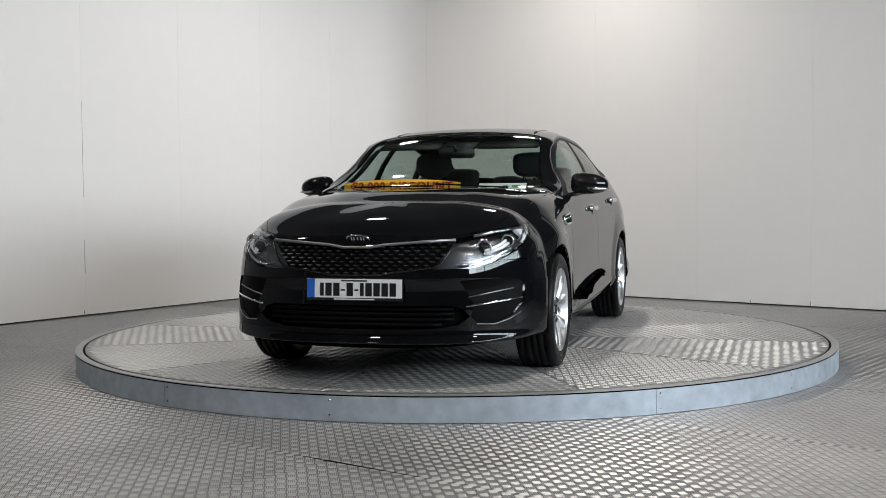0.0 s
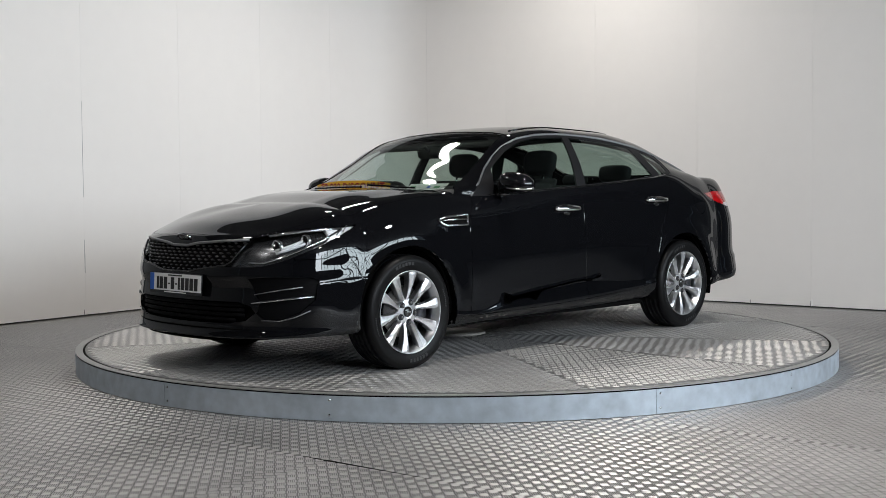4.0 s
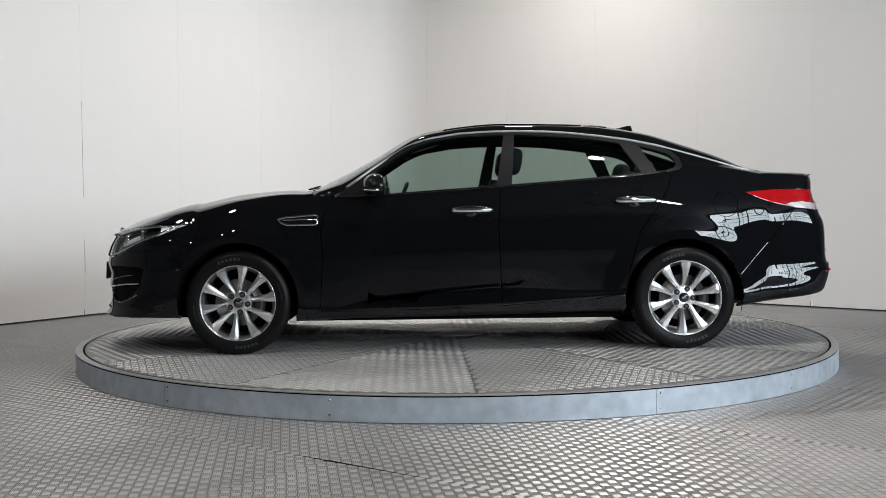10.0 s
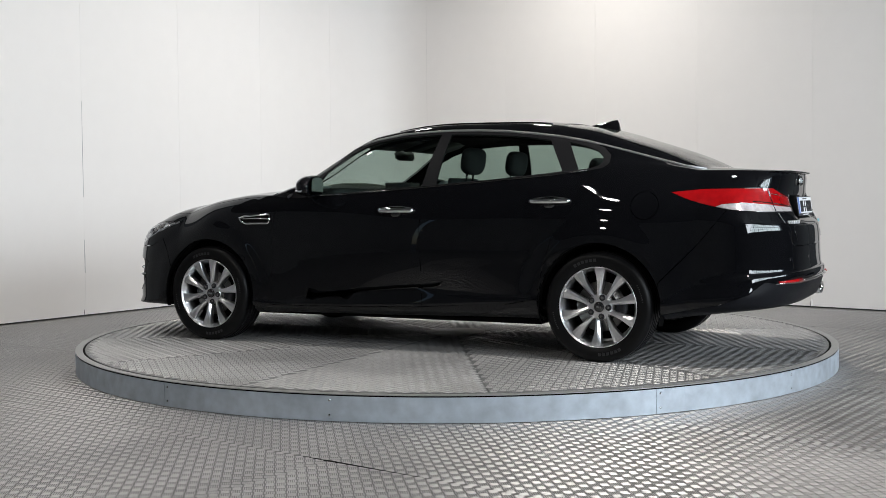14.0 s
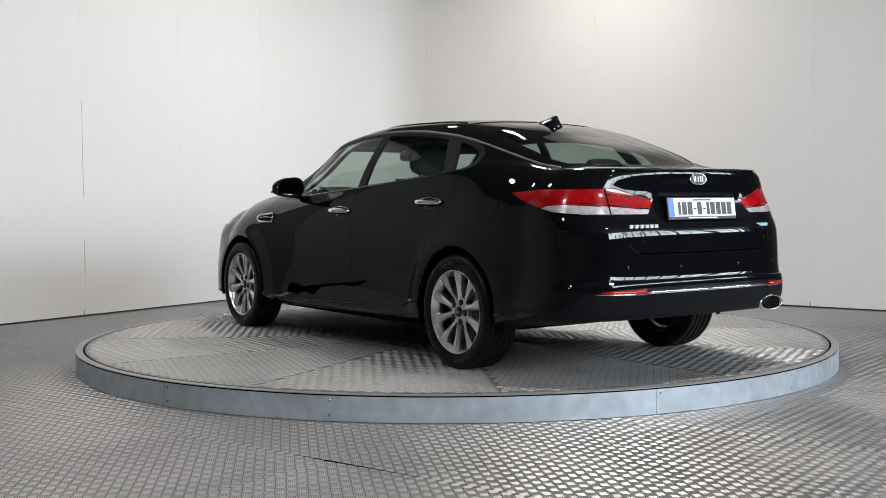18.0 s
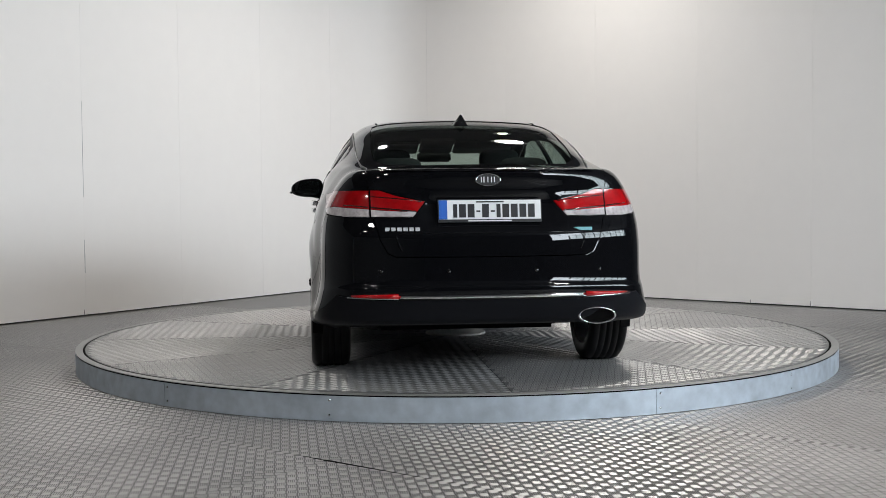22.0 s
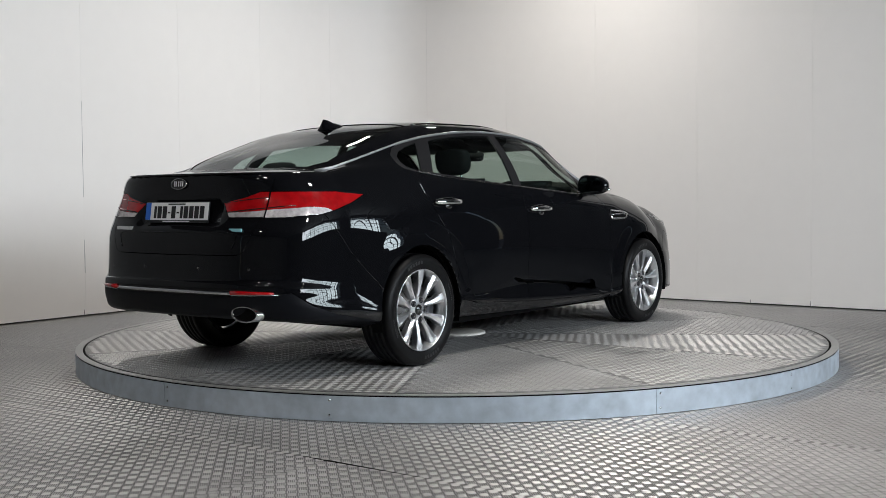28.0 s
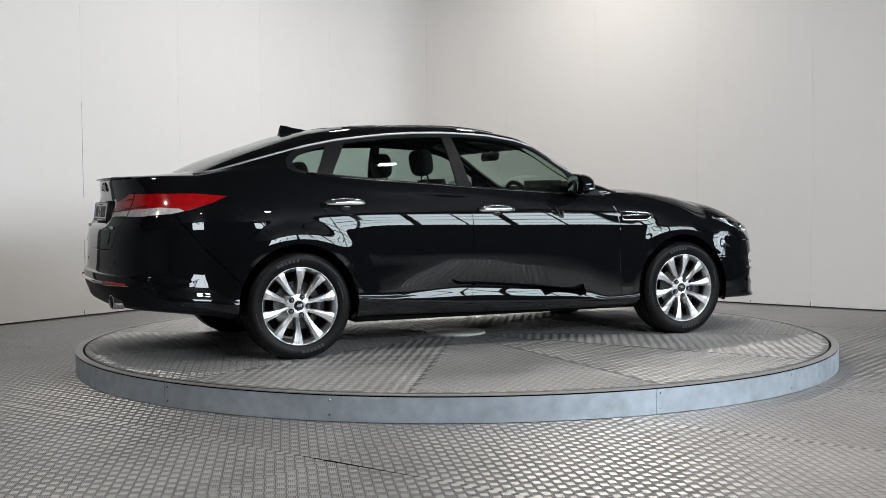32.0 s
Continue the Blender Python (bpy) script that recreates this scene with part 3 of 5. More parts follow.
def body_grid():
    """The skin of the car's left half as a grid of points, rear middle to front middle, sill to roof."""
    side = np.arange(-1.95, 1.7001, 0.02)
    nn = 44
    rows = []
    for k, (ys, zs, (fx, fz), (rx, rz)) in enumerate(ROWS):
        Y, Z = pchip(KNOT, ys, side), pchip(KNOT, zs, side)
        pts = [(x, y, z) for x, y, z in zip(side, Y, Z)]
        nf = 2.45 if k < 9 else 2.25
        nr = 3.1 if k < 10 else 2.6
        nose, tail = [], []
        for i in range(1, nn + 1):
            u = i / nn
            a = math.pi / 2 * (0.2 * u + 0.8 * u * u * (3 - 2 * u))     # denser at both ends
            s, c = math.sin(a), max(0.0, math.cos(a))
            if i == nn:
                c = 0.0
            nose.append((1.70 + (fx - 1.70) * s ** (2 / nf), Y[-1] * c ** (2 / nf), Z[-1] + (fz - Z[-1]) * smooth01(s ** (2 / nf) * 0.85 + s * 0.15)))
            tail.append((-1.95 + (rx + 1.95) * s ** (2 / nr), Y[0] * c ** (2 / nr), Z[0] + (rz - Z[0]) * s ** (2 / nr)))
        rows.append(np.array(tail[::-1] + pts + nose))
    R = np.array(rows)                       # rows x stations x 3
    out = []
    for k in range(len(R) - 1):
        p0, p1, p2, p3 = R[max(k - 1, 0)], R[k], R[k + 1], R[min(k + 2, len(R) - 1)]
        if k == 0:
            p0 = 2 * p1 - p2
        if k == len(R) - 2:
            p3 = p1 * np.array([1, -1, 1])
        sub = 10 if k in (5, 6) else 6
        for j in range(sub):
            t = j / sub
            out.append(0.5 * (2 * p1 + (p2 - p0) * t + (2 * p0 - 5 * p1 + 4 * p2 - p3) * t * t + (3 * p1 - p0 - 3 * p2 + p3) * t ** 3))
    out.append(R[-1])
    G = np.array(out)
    # raised lips round the wheel openings
    for cx in (AXLE, -AXLE):
        r = np.hypot(G[:, :, 0] - cx, G[:, :, 2] - 0.325)
        t = np.clip((0.53 - r) / 0.13, 0, 1)
        G[:, :, 1] += 0.012 * t * t * (3 - 2 * t) * (G[:, :, 1] > 0.7)
    # the number plate's shallow recess in the boot lid
    yy, zz = G[:, :, 1], G[:, :, 2]
    rec = np.clip((0.38 - yy) / 0.09, 0, 1) * np.clip((zz - 0.79) / 0.05, 0, 1) * np.clip((0.99 - zz) / 0.06, 0, 1)
    rec = rec * rec * (3 - 2 * rec)
    G[:, :, 0] += 0.020 * rec * (G[:, :, 0] < -2.2)
    G[:, 0, 1] = 0
    G[:, -1, 1] = 0
    return G


def in_poly(poly, u, v):
    c, n = False, len(poly)
    for i in range(n):
        (x0, y0), (x1, y1) = poly[i], poly[i - 1]
        if (y0 > v) != (y1 > v) and u < (x1 - x0) * (v - y0) / (y1 - y0) + x0:
            c = not c
    return c


AX = {"y": (0, 2), "x": (1, 2), "z": (0, 1)}


def cut(bm, poly, axis, where):
    """Cuts the skin along a polygon that is seen along an axis, on the faces where where() holds."""
    iu, iv = AX[axis]
    us, vs = [p[0] for p in poly], [p[1] for p in poly]
    lo, hi = (min(us) - 0.03, min(vs) - 0.03), (max(us) + 0.03, max(vs) + 0.03)
    for i in range(len(poly)):
        a, b = poly[i - 1], poly[i]
        e0 = (min(a[0], b[0]) - 0.03, min(a[1], b[1]) - 0.03)
        e1 = (max(a[0], b[0]) + 0.03, max(a[1], b[1]) + 0.03)
        fs = []
        for f in bm.faces:
            c = f.calc_center_bounds()
            if e0[0] < c[iu] < e1[0] and e0[1] < c[iv] < e1[1] and where(c):
                fs.append(f)
        if not fs:
            continue
        co, no = [0, 0, 0], [0, 0, 0]
        co[iu], co[iv] = a
        no[iu], no[iv] = b[1] - a[1], a[0] - b[0]
        if abs(no[iu]) + abs(no[iv]) < 1e-9:
            continue
        geom = list({x for f in fs for x in (*f.verts, *f.edges)}) + fs
        bmesh.ops.bisect_plane(bm, geom=geom, dist=1e-5, plane_co=co, plane_no=no)


def mark(bm, lay, poly, axis, where, pid):
    iu, iv = AX[axis]
    for f in bm.faces:
        c = f.calc_center_median()
        if where(c) and in_poly(poly, c[iu], c[iv]):
            f[lay] = pid


def circle(cx, cz, r, n=36):
    return [(cx + r * math.cos(2 * math.pi * i / n), cz + r * math.sin(2 * math.pi * i / n)) for i in range(n)]


HOLE = 99
DLO = [(.80, .978), (.69, 1.062), (.575, 1.146), (.46, 1.223), (.36, 1.286), (.27, 1.324), (.18, 1.350), (0, 1.379), (-.18, 1.389), (-.345, 1.393), (-.545, 1.389), (-.73, 1.377), (-.91, 1.357), (-1.09, 1.333), (-1.27, 1.297),
       (-1.37, 1.262), (-1.42, 1.215), (-1.425, 1.160), (-1.40, 1.138), (-1.314, 1.119), (-1.066, 1.09), (-.71, 1.064), (-.354, 1.038), (.003, 1.014), (.36, .992), (.647, .977)]
GL_F = [(.60, .99), (.535, 1.148), (.44, 1.212), (.35, 1.268), (.26, 1.308), (.17, 1.335), (0, 1.363), (-.18, 1.371), (-.282, 1.374), (-.222, 1.043), (.003, 1.028), (.36, 1.005)]
GL_R = [(-.352, 1.372), (-.545, 1.366), (-.73, 1.354), (-.91, 1.334), (-1.030, 1.316), (-1.150, 1.120), (-1.066, 1.110), (-.71, 1.078), (-.318, 1.050)]
GL_Q = [(-1.155, 1.300), (-1.26, 1.272), (-1.34, 1.242), (-1.378, 1.208), (-1.386, 1.176), (-1.365, 1.150), (-1.31, 1.134), (-1.250, 1.127)]
DOOR_F = [(.80, .978), (.868, .868), (.888, .763), (.872, .585), (.858, .262), (.30, .268), (-.251, .286), (-.238, .542), (-.229, .789), (-.245, 1.04), (-.30, 1.30), (-.33, 1.5), (.20, 1.5), (.5, 1.21)]
DOOR_R = [(-.251, .286), (-.84, .322), (-1.02, .36), (-1.05, .50), (-1.122, .745), (-1.227, .886), (-1.297, .991), (-1.35, 1.125), (-1.2, 1.15), (-1.2, 1.5), (-.33, 1.5), (-.30, 1.30), (-.245, 1.04), (-.229, .789), (-.238, .542)]
SILL = [(.98, .1), (.975, .265), (.858, .262), (.30, .268), (-.251, .286), (-.84, .322), (-1.02, .36), (-1.04, .3), (-1.06, .1)]
HLAMP = [(1.68, .828), (1.85, .817), (2.0, .803), (2.12, .784), (2.22, .757), (2.40, .738), (2.40, .602), (2.246, .606), (2.211, .612), (2.146, .636), (2.045, .684), (1.916, .738), (1.79, .788)]
LAMP_OUT = [(1.60, .90), (1.60, .60), (2.03, .60), (2.0, .715), (1.94, .738), (1.905, .762), (1.895, .90)]
HLAMP_IN = [(.50, .95), (.50, .742), (.395, .60), (1.2, .55), (1.2, .95)]
TLAMP = [(-1.815, .988), (-2.0, 1.004), (-2.6, 1.004), (-2.6, .868), (-2.28, .872), (-2.15, .885), (-2.0, .918), (-1.9, .95)]
TLAMP_IN = [(.325, .945), (.47, .975), (.60, 1.02), (1.2, 1.02), (1.2, .80), (.60, .862), (.398, .864)]
LAMP_GAP = [(.598, .84), (.606, .84), (.606, 1.06), (.598, 1.06)]
TLOW = [(-2.05, .896), (-2.10, .917), (-2.2, .924), (-2.33, .912), (-2.39, .898), (-2.6, .86), (-2.6, .80), (-2.03, .80)]
SCREEN = [(1.02, -.2), (1.01, .15), (.985, .35), (.94, .54), (.865, .71), (.70, .66), (.50, .61), (.30, .575), (.205, .55), (.19, .48), (.205, .3), (.215, -.2)]
BACKLIGHT = [(-1.03, -.2), (-1.03, .3), (-1.05, .49), (-1.09, .525), (-1.3, .545), (-1.6, .560), (-1.82, .555), (-1.91, .49), (-1.95, .28), (-1.965, -.2)]
BONNET = [(2.272, -.2), (2.268, .2), (2.245, .35), (2.19, .50), (2.08, .61), (1.93, .675), (1.7, .715), (1.4, .75), (1.1, .765), (.93, .775), (.955, .62), (.995, .45), (1.03, .25), (1.045, -.2)]
COWL = [(1.06, -.2), (1.05, .25), (1.01, .45), (.965, .62), (.93, .78), (.86, .72), (.90, .5), (.96, .3), (1.0, -.2)]
GRILLE = [(-.2, .708), (.07, .708), (.15, .722), (.35, .736), (.495, .744), (.50, .732), (.465, .670), (.44, .632), (.405, .612), (.2, .586), (.13, .573), (-.2, .572)]
INTAKE = [(-.2, .415), (.48, .415), (.55, .395), (.575, .36), (.52, .318), (.40, .300), (-.2, .293)]
FOG = [(.535, .540), (.66, .548), (.79, .545), (.812, .53), (.812, .43), (.77, .365), (.70, .325), (.62, .325), (.585, .36), (.60, .42)]
BOOT = [(-.2, 1.3), (.63, 1.3), (.61, 1.0), (.585, .86), (.555, .757), (.52, .69), (.48, .672), (-.2, .668)]
BUMP_R = [(-2.7, .868), (-2.28, .872), (-2.13, .884), (-1.98, .70), (-1.76, .47), (-1.72, .1), (-2.7, .1)]
BUMP_F = [(2.5, .742), (2.36, .665), (2.15, .640), (1.95, .645), (1.84, .698), (1.78, .60), (1.70, .44), (1.66, .1), (2.5, .1)]
VALANCE = [(-.2, .458), (.45, .458), (.60, .460), (.74, .475), (.95, .50), (.95, .1), (-.2, .1)]
VAL_SIDE = [(-1.70, .275), (-1.90, .315), (-2.1, .355), (-2.25, .41), (-2.36, .50), (-2.7, .50), (-2.7, .1), (-1.70, .1)]
WING = [(2.5, 1.2), (2.5, .1), (.90, .1), (.87, .75), (.868, .868), (.80, .978), (.90, 1.03), (.95, 1.2)]
FUEL = circle(-1.672, .911, .079, 28)

P = dict(body=0, door_f=1, door_r=2, sill=3, bonnet=4, cowl=5, screen=6, back=7, roof=8, trim=9, glass_f=10, glass_r=11, glass_q=12, lamp=13,
         tail_red=14, tail_clear=15, boot=16, bump_f=17, bump_r=18, grille=19, intake=20, fog=21, valance=22, fuel=23, wing=24, pillar=25, lamp_out=26)


def skin():
    G = body_grid()
    nr, ns = G.shape[:2]
    bm = bmesh.new()
    V = [[bm.verts.new(G[i, j]) for j in range(ns)] for i in range(nr)]
    for i in range(nr - 1):
        for j in range(ns - 1):
            bm.faces.new((V[i][j], V[i + 1][j], V[i + 1][j + 1], V[i][j + 1])[::-1])
    bmesh.ops.remove_doubles(bm, verts=bm.verts, dist=1e-5)
    bmesh.ops.recalc_face_normals(bm, faces=bm.faces)
    if sum(f.normal.y for f in bm.faces) < 0:
        bmesh.ops.reverse_faces(bm, faces=bm.faces)
    lay = bm.faces.layers.int.new("panel")
    out_side = lambda c: c.y > 0.45
    jobs = [
        (BUMP_R, "y", lambda c: c.x < -1.6 and c.z < 0.9, "bump_r"),
        (WING, "y", lambda c: c.y > 0.4 and 0.7 < c.x < 1.9, "wing"),
        (BUMP_F, "y", lambda c: c.x > 1.6 and c.z < 0.76, "bump_f"),
        (SILL, "y", lambda c: c.y > 0.7 and c.z < 0.5, "sill"),
        (DOOR_F, "y", out_side, "door_f"),
        (DOOR_R, "y", out_side, "door_r"),
        (DLO, "y", out_side, "trim"),
        (GL_F, "y", out_side, "glass_f"),
        (GL_R, "y", out_side, "glass_r"),
        (GL_Q, "y", out_side, "glass_q"),
        (BONNET, "z", lambda c: c.x > 0.8 and c.z > 0.735, "bonnet"),
        (COWL, "z", lambda c: c.x > 0.8 and c.z > 0.9, "cowl"),
        (SCREEN, "z", lambda c: c.z > 1.0 and c.x > 0, "screen"),
        (BACKLIGHT, "z", lambda c: c.z > 1.0 and c.x < -0.8, "back"),
        (BOOT, "x", lambda c: c.x < -1.955 and c.z > 0.6, "boot"),
        (FUEL, "y", lambda c: c.y > 0.6, "fuel"),
        (GRILLE, "x", lambda c: c.x > 1.9, "grille"),
        (INTAKE, "x", lambda c: c.x > 1.9, "intake"),
        (FOG, "x", lambda c: c.x > 1.85, "fog"),
    ]
    for poly, axis, where, name in jobs:
        cut(bm, poly, axis, where)
    valw = lambda c: c.x < -1.69 and c.z < 0.52
    cut(bm, VALANCE, "x", valw)
    cut(bm, VAL_SIDE, "y", valw)
    lampw = lambda c: c.x > 1.6 and c.y > 0.3
    cut(bm, HLAMP, "y", lampw)
    cut(bm, LAMP_OUT, "y", lampw)
    cut(bm, HLAMP_IN, "x", lambda c: c.x > 1.9 and c.z > 0.6)
    tailw = lambda c: c.x < -1.7 and c.y > 0.2
    cut(bm, TLAMP, "y", tailw)
    cut(bm, TLAMP_IN, "x", lambda c: c.x < -2.15)
    cut(bm, TLOW, "y", tailw)
    cut(bm, LAMP_GAP, "x", lambda c: c.x < -2.15 and c.z > 0.8)
    arches = [circle(AXLE, 0.322, 0.374, 40), circle(-AXLE, 0.322, 0.374, 40)]
    for c in arches:
        cut(bm, c, "y", lambda c: c.y > 0.6)
    for poly, axis, where, name in jobs:
        mark(bm, lay, poly, axis, where, P[name])
    for f in bm.faces:
        c = f.calc_center_median()
        if f[lay] == P["wing"] and c.x > 0.8 and c.z > 0.735 and c.y < 0.45:
            f[lay] = P["bonnet"]
        if valw(c) and in_poly(VALANCE, c.y, c.z) and in_poly(VAL_SIDE, c.x, c.z):
            f[lay] = P["valance"]
        if lampw(c) and in_poly(HLAMP, c.x, c.z) and (c.x < 2.0 or in_poly(HLAMP_IN, c.y, c.z)):
            f[lay] = P["lamp_out"] if in_poly(LAMP_OUT, c.x, c.z) else P["lamp"]
        if tailw(c) and in_poly(TLAMP, c.x, c.z) and (c.x > -2.2 or in_poly(TLAMP_IN, c.y, c.z)):
            f[lay] = P["tail_clear"] if in_poly(TLOW, c.x, c.z) else P["tail_red"]
            if c.x < -2.15 and in_poly(LAMP_GAP, c.y, c.z):
                f[lay] = P["boot"]
        if f[lay] in (P["door_f"], P["door_r"]) and c.z > 1.03 and c.y < 0.80 and not in_poly(DLO, c.x, c.z):
            f[lay] = 0
        if f[lay] == 0 and c.x > 0.22 and c.z > 0.97 and c.x < 1.0:
            f[lay] = P["pillar"]
        if f[lay] == 0 and c.x > 1.0:
            f[lay] = P["bump_f"] if c.x > 2.1 else P["wing"]
        if f[lay] == 0 and -1.05 < c.x < 0.25 and c.z > 1.28:
            f[lay] = P["roof"]
        if c.y > 0.6 and (in_poly(arches[0], c.x, c.z) or in_poly(arches[1], c.x, c.z)):
            f[lay] = HOLE
    # slivers join the panel beside them
    seen = set()
    for f0 in bm.faces:
        if f0 in seen:
            continue
        grp, todo = [], [f0]
        seen.add(f0)
        near = {}
        while todo:
            f = todo.pop()
            grp.append(f)
            for e in f.edges:
                for g in e.link_faces:
                    if g[lay] != f0[lay]:
                        near[g[lay]] = near.get(g[lay], 0) + e.calc_length()
                    elif g not in seen:
                        seen.add(g)
                        todo.append(g)
        if sum(f.calc_area() for f in grp) < 0.009 and near and f0[lay] not in (P["cowl"], P["tail_red"], P["tail_clear"], P["boot"], HOLE):
            best = max(near, key=near.get)
            for f in grp:
                f[lay] = best
    # vertex normals follow the smooth form, not the cuts
    gu, gv = np.gradient(G, axis=1), np.gradient(G, axis=0)
    gn = np.cross(gu, gv)
    gn /= np.maximum(np.linalg.norm(gn, axis=2, keepdims=True), 1e-12)
    P3, N3 = G.reshape(-1, 3), gn.reshape(-1, 3)
    tree = kdtree.KDTree(len(P3))
    for i, p in enumerate(P3):
        tree.insert(p, i)
    tree.balance()
    bm.normal_update()
    for v in bm.verts:
        near = tree.find_n(v.co, 4)
        n = Vector((0, 0, 0))
        for _, i, d in near:
            q = Vector(N3[i])
            if q.dot(v.normal) < 0:
                q = -q
            n += q / (d * d + 1e-8)
        n.normalize()
        if v.co.y < 1e-4:
            n = Vector((n.x, 0, n.z)).normalized()
        v.normal = n
    return bm, lay


def panel(name, bm, lay, ids, sides, material, parent, label="", gap=0.0025, depth=0.014, sink=0.0):
    """A body panel out of the skin: sides is (1,), (-1,) or both; its edges are drawn in by the gap and turned inwards."""
    idx, co, no, faces = {}, [], [], []
    for s in sides:
        for f in bm.faces:
            if f[lay] not in ids:
                continue
            ring = []
            for v in f.verts:
                key = (v.index, s if v.co.y > 1e-4 else 0)
                if key not in idx:
                    idx[key] = len(co)
                    co.append(Vector((v.co.x, v.co.y * s, v.co.z)))
                    no.append(Vector((v.normal.x, v.normal.y * s, v.normal.z)))
                ring.append(idx[key])
            faces.append(ring if s > 0 else ring[::-1])
    count = {}
    for r in faces:
        cen = sum((co[i] for i in r), Vector()) / len(r)
        for i in range(len(r)):
            a, b = r[i], r[(i + 1) % len(r)]
            k = (min(a, b), max(a, b))
            count.setdefault(k, []).append((a, b, cen))
    pull, rim = {}, []
    for k, uses in count.items():
        if len(uses) == 1:
            a, b, cen = uses[0]
            e = (co[b] - co[a])
            d = cen - co[a]
            d -= e * (d.dot(e) / max(e.length_squared, 1e-12))
            if d.length > 1e-9:
                d.normalize()
            for v in (a, b):
                pull[v] = pull.get(v, Vector()) + d
            rim.append((a, b))
    for v, d in pull.items():
        if d.length > 1e-6:
            co[v] = co[v] + d.normalized() * gap
    if sink:
        co = [c - n * sink for c, n in zip(co, no)]
    inner = {}
    base = len(co)
    for v in pull:
        inner[v] = len(co)
        co.append(co[v] - no[v] * depth)
        no.append(no[v])
    for a, b in rim:
        faces.append([b, a, inner[a], inner[b]])
    me = bpy.data.meshes.new(name)
    me.from_pydata([tuple(c) for c in co], [], faces)
    me.update()
    for p in me.polygons:
        p.use_smooth = True
    me.normals_split_custom_set_from_vertices([tuple(n) for n in no])
    me.materials.append(MATS[material])
    ob = new(name, me)
    ob.parent = parent
    if label:
        ob["label"] = label
    return ob


def on_skin(G, x, z=None, y=None, off=0.0):
    """A point on the car's left side at (x, z), or on its top at (x, y), off metres outside the skin."""
    P3 = G.reshape(-1, 3)
    if z is not None:
        m = P3[:, 1] > 0.3
        d = (P3[:, 0] - x) ** 2 + (P3[:, 2] - z) ** 2
        d = np.where(m, d, 9)
    else:
        d = (P3[:, 0] - x) ** 2 + (P3[:, 1] - y) ** 2 + np.where(P3[:, 2] > 0.7, 0, 9)
    k = np.argsort(d)[:6]
    w = 1 / (d[k] + 1e-6)
    q = (P3[k] * w[:, None]).sum(0) / w.sum()
    if z is not None:
        return Vector((x, q[1] + off, z))
    return Vector((x, y, q[2] + off))


def front_x(G, y, z):
    P3 = G.reshape(-1, 3)
    d = (P3[:, 1] - abs(y)) ** 2 + (P3[:, 2] - z) ** 2 + np.where(P3[:, 0] > 1.6, 0, 9)
    k = np.argsort(d)[:6]
    w = 1 / (d[k] + 1e-6)
    return float((P3[k, 0] * w).sum() / w.sum())


def rear_x(G, y, z):
    P3 = G.reshape(-1, 3)
    d = (P3[:, 1] - abs(y)) ** 2 + (P3[:, 2] - z) ** 2 + np.where(P3[:, 0] < -1.9, 0, 9)
    k = np.argsort(d)[:6]
    w = 1 / (d[k] + 1e-6)
    return float((P3[k, 0] * w).sum() / w.sum())


def mirrored(path, s):
    return [(p[0], p[1] * s, p[2]) for p in path]


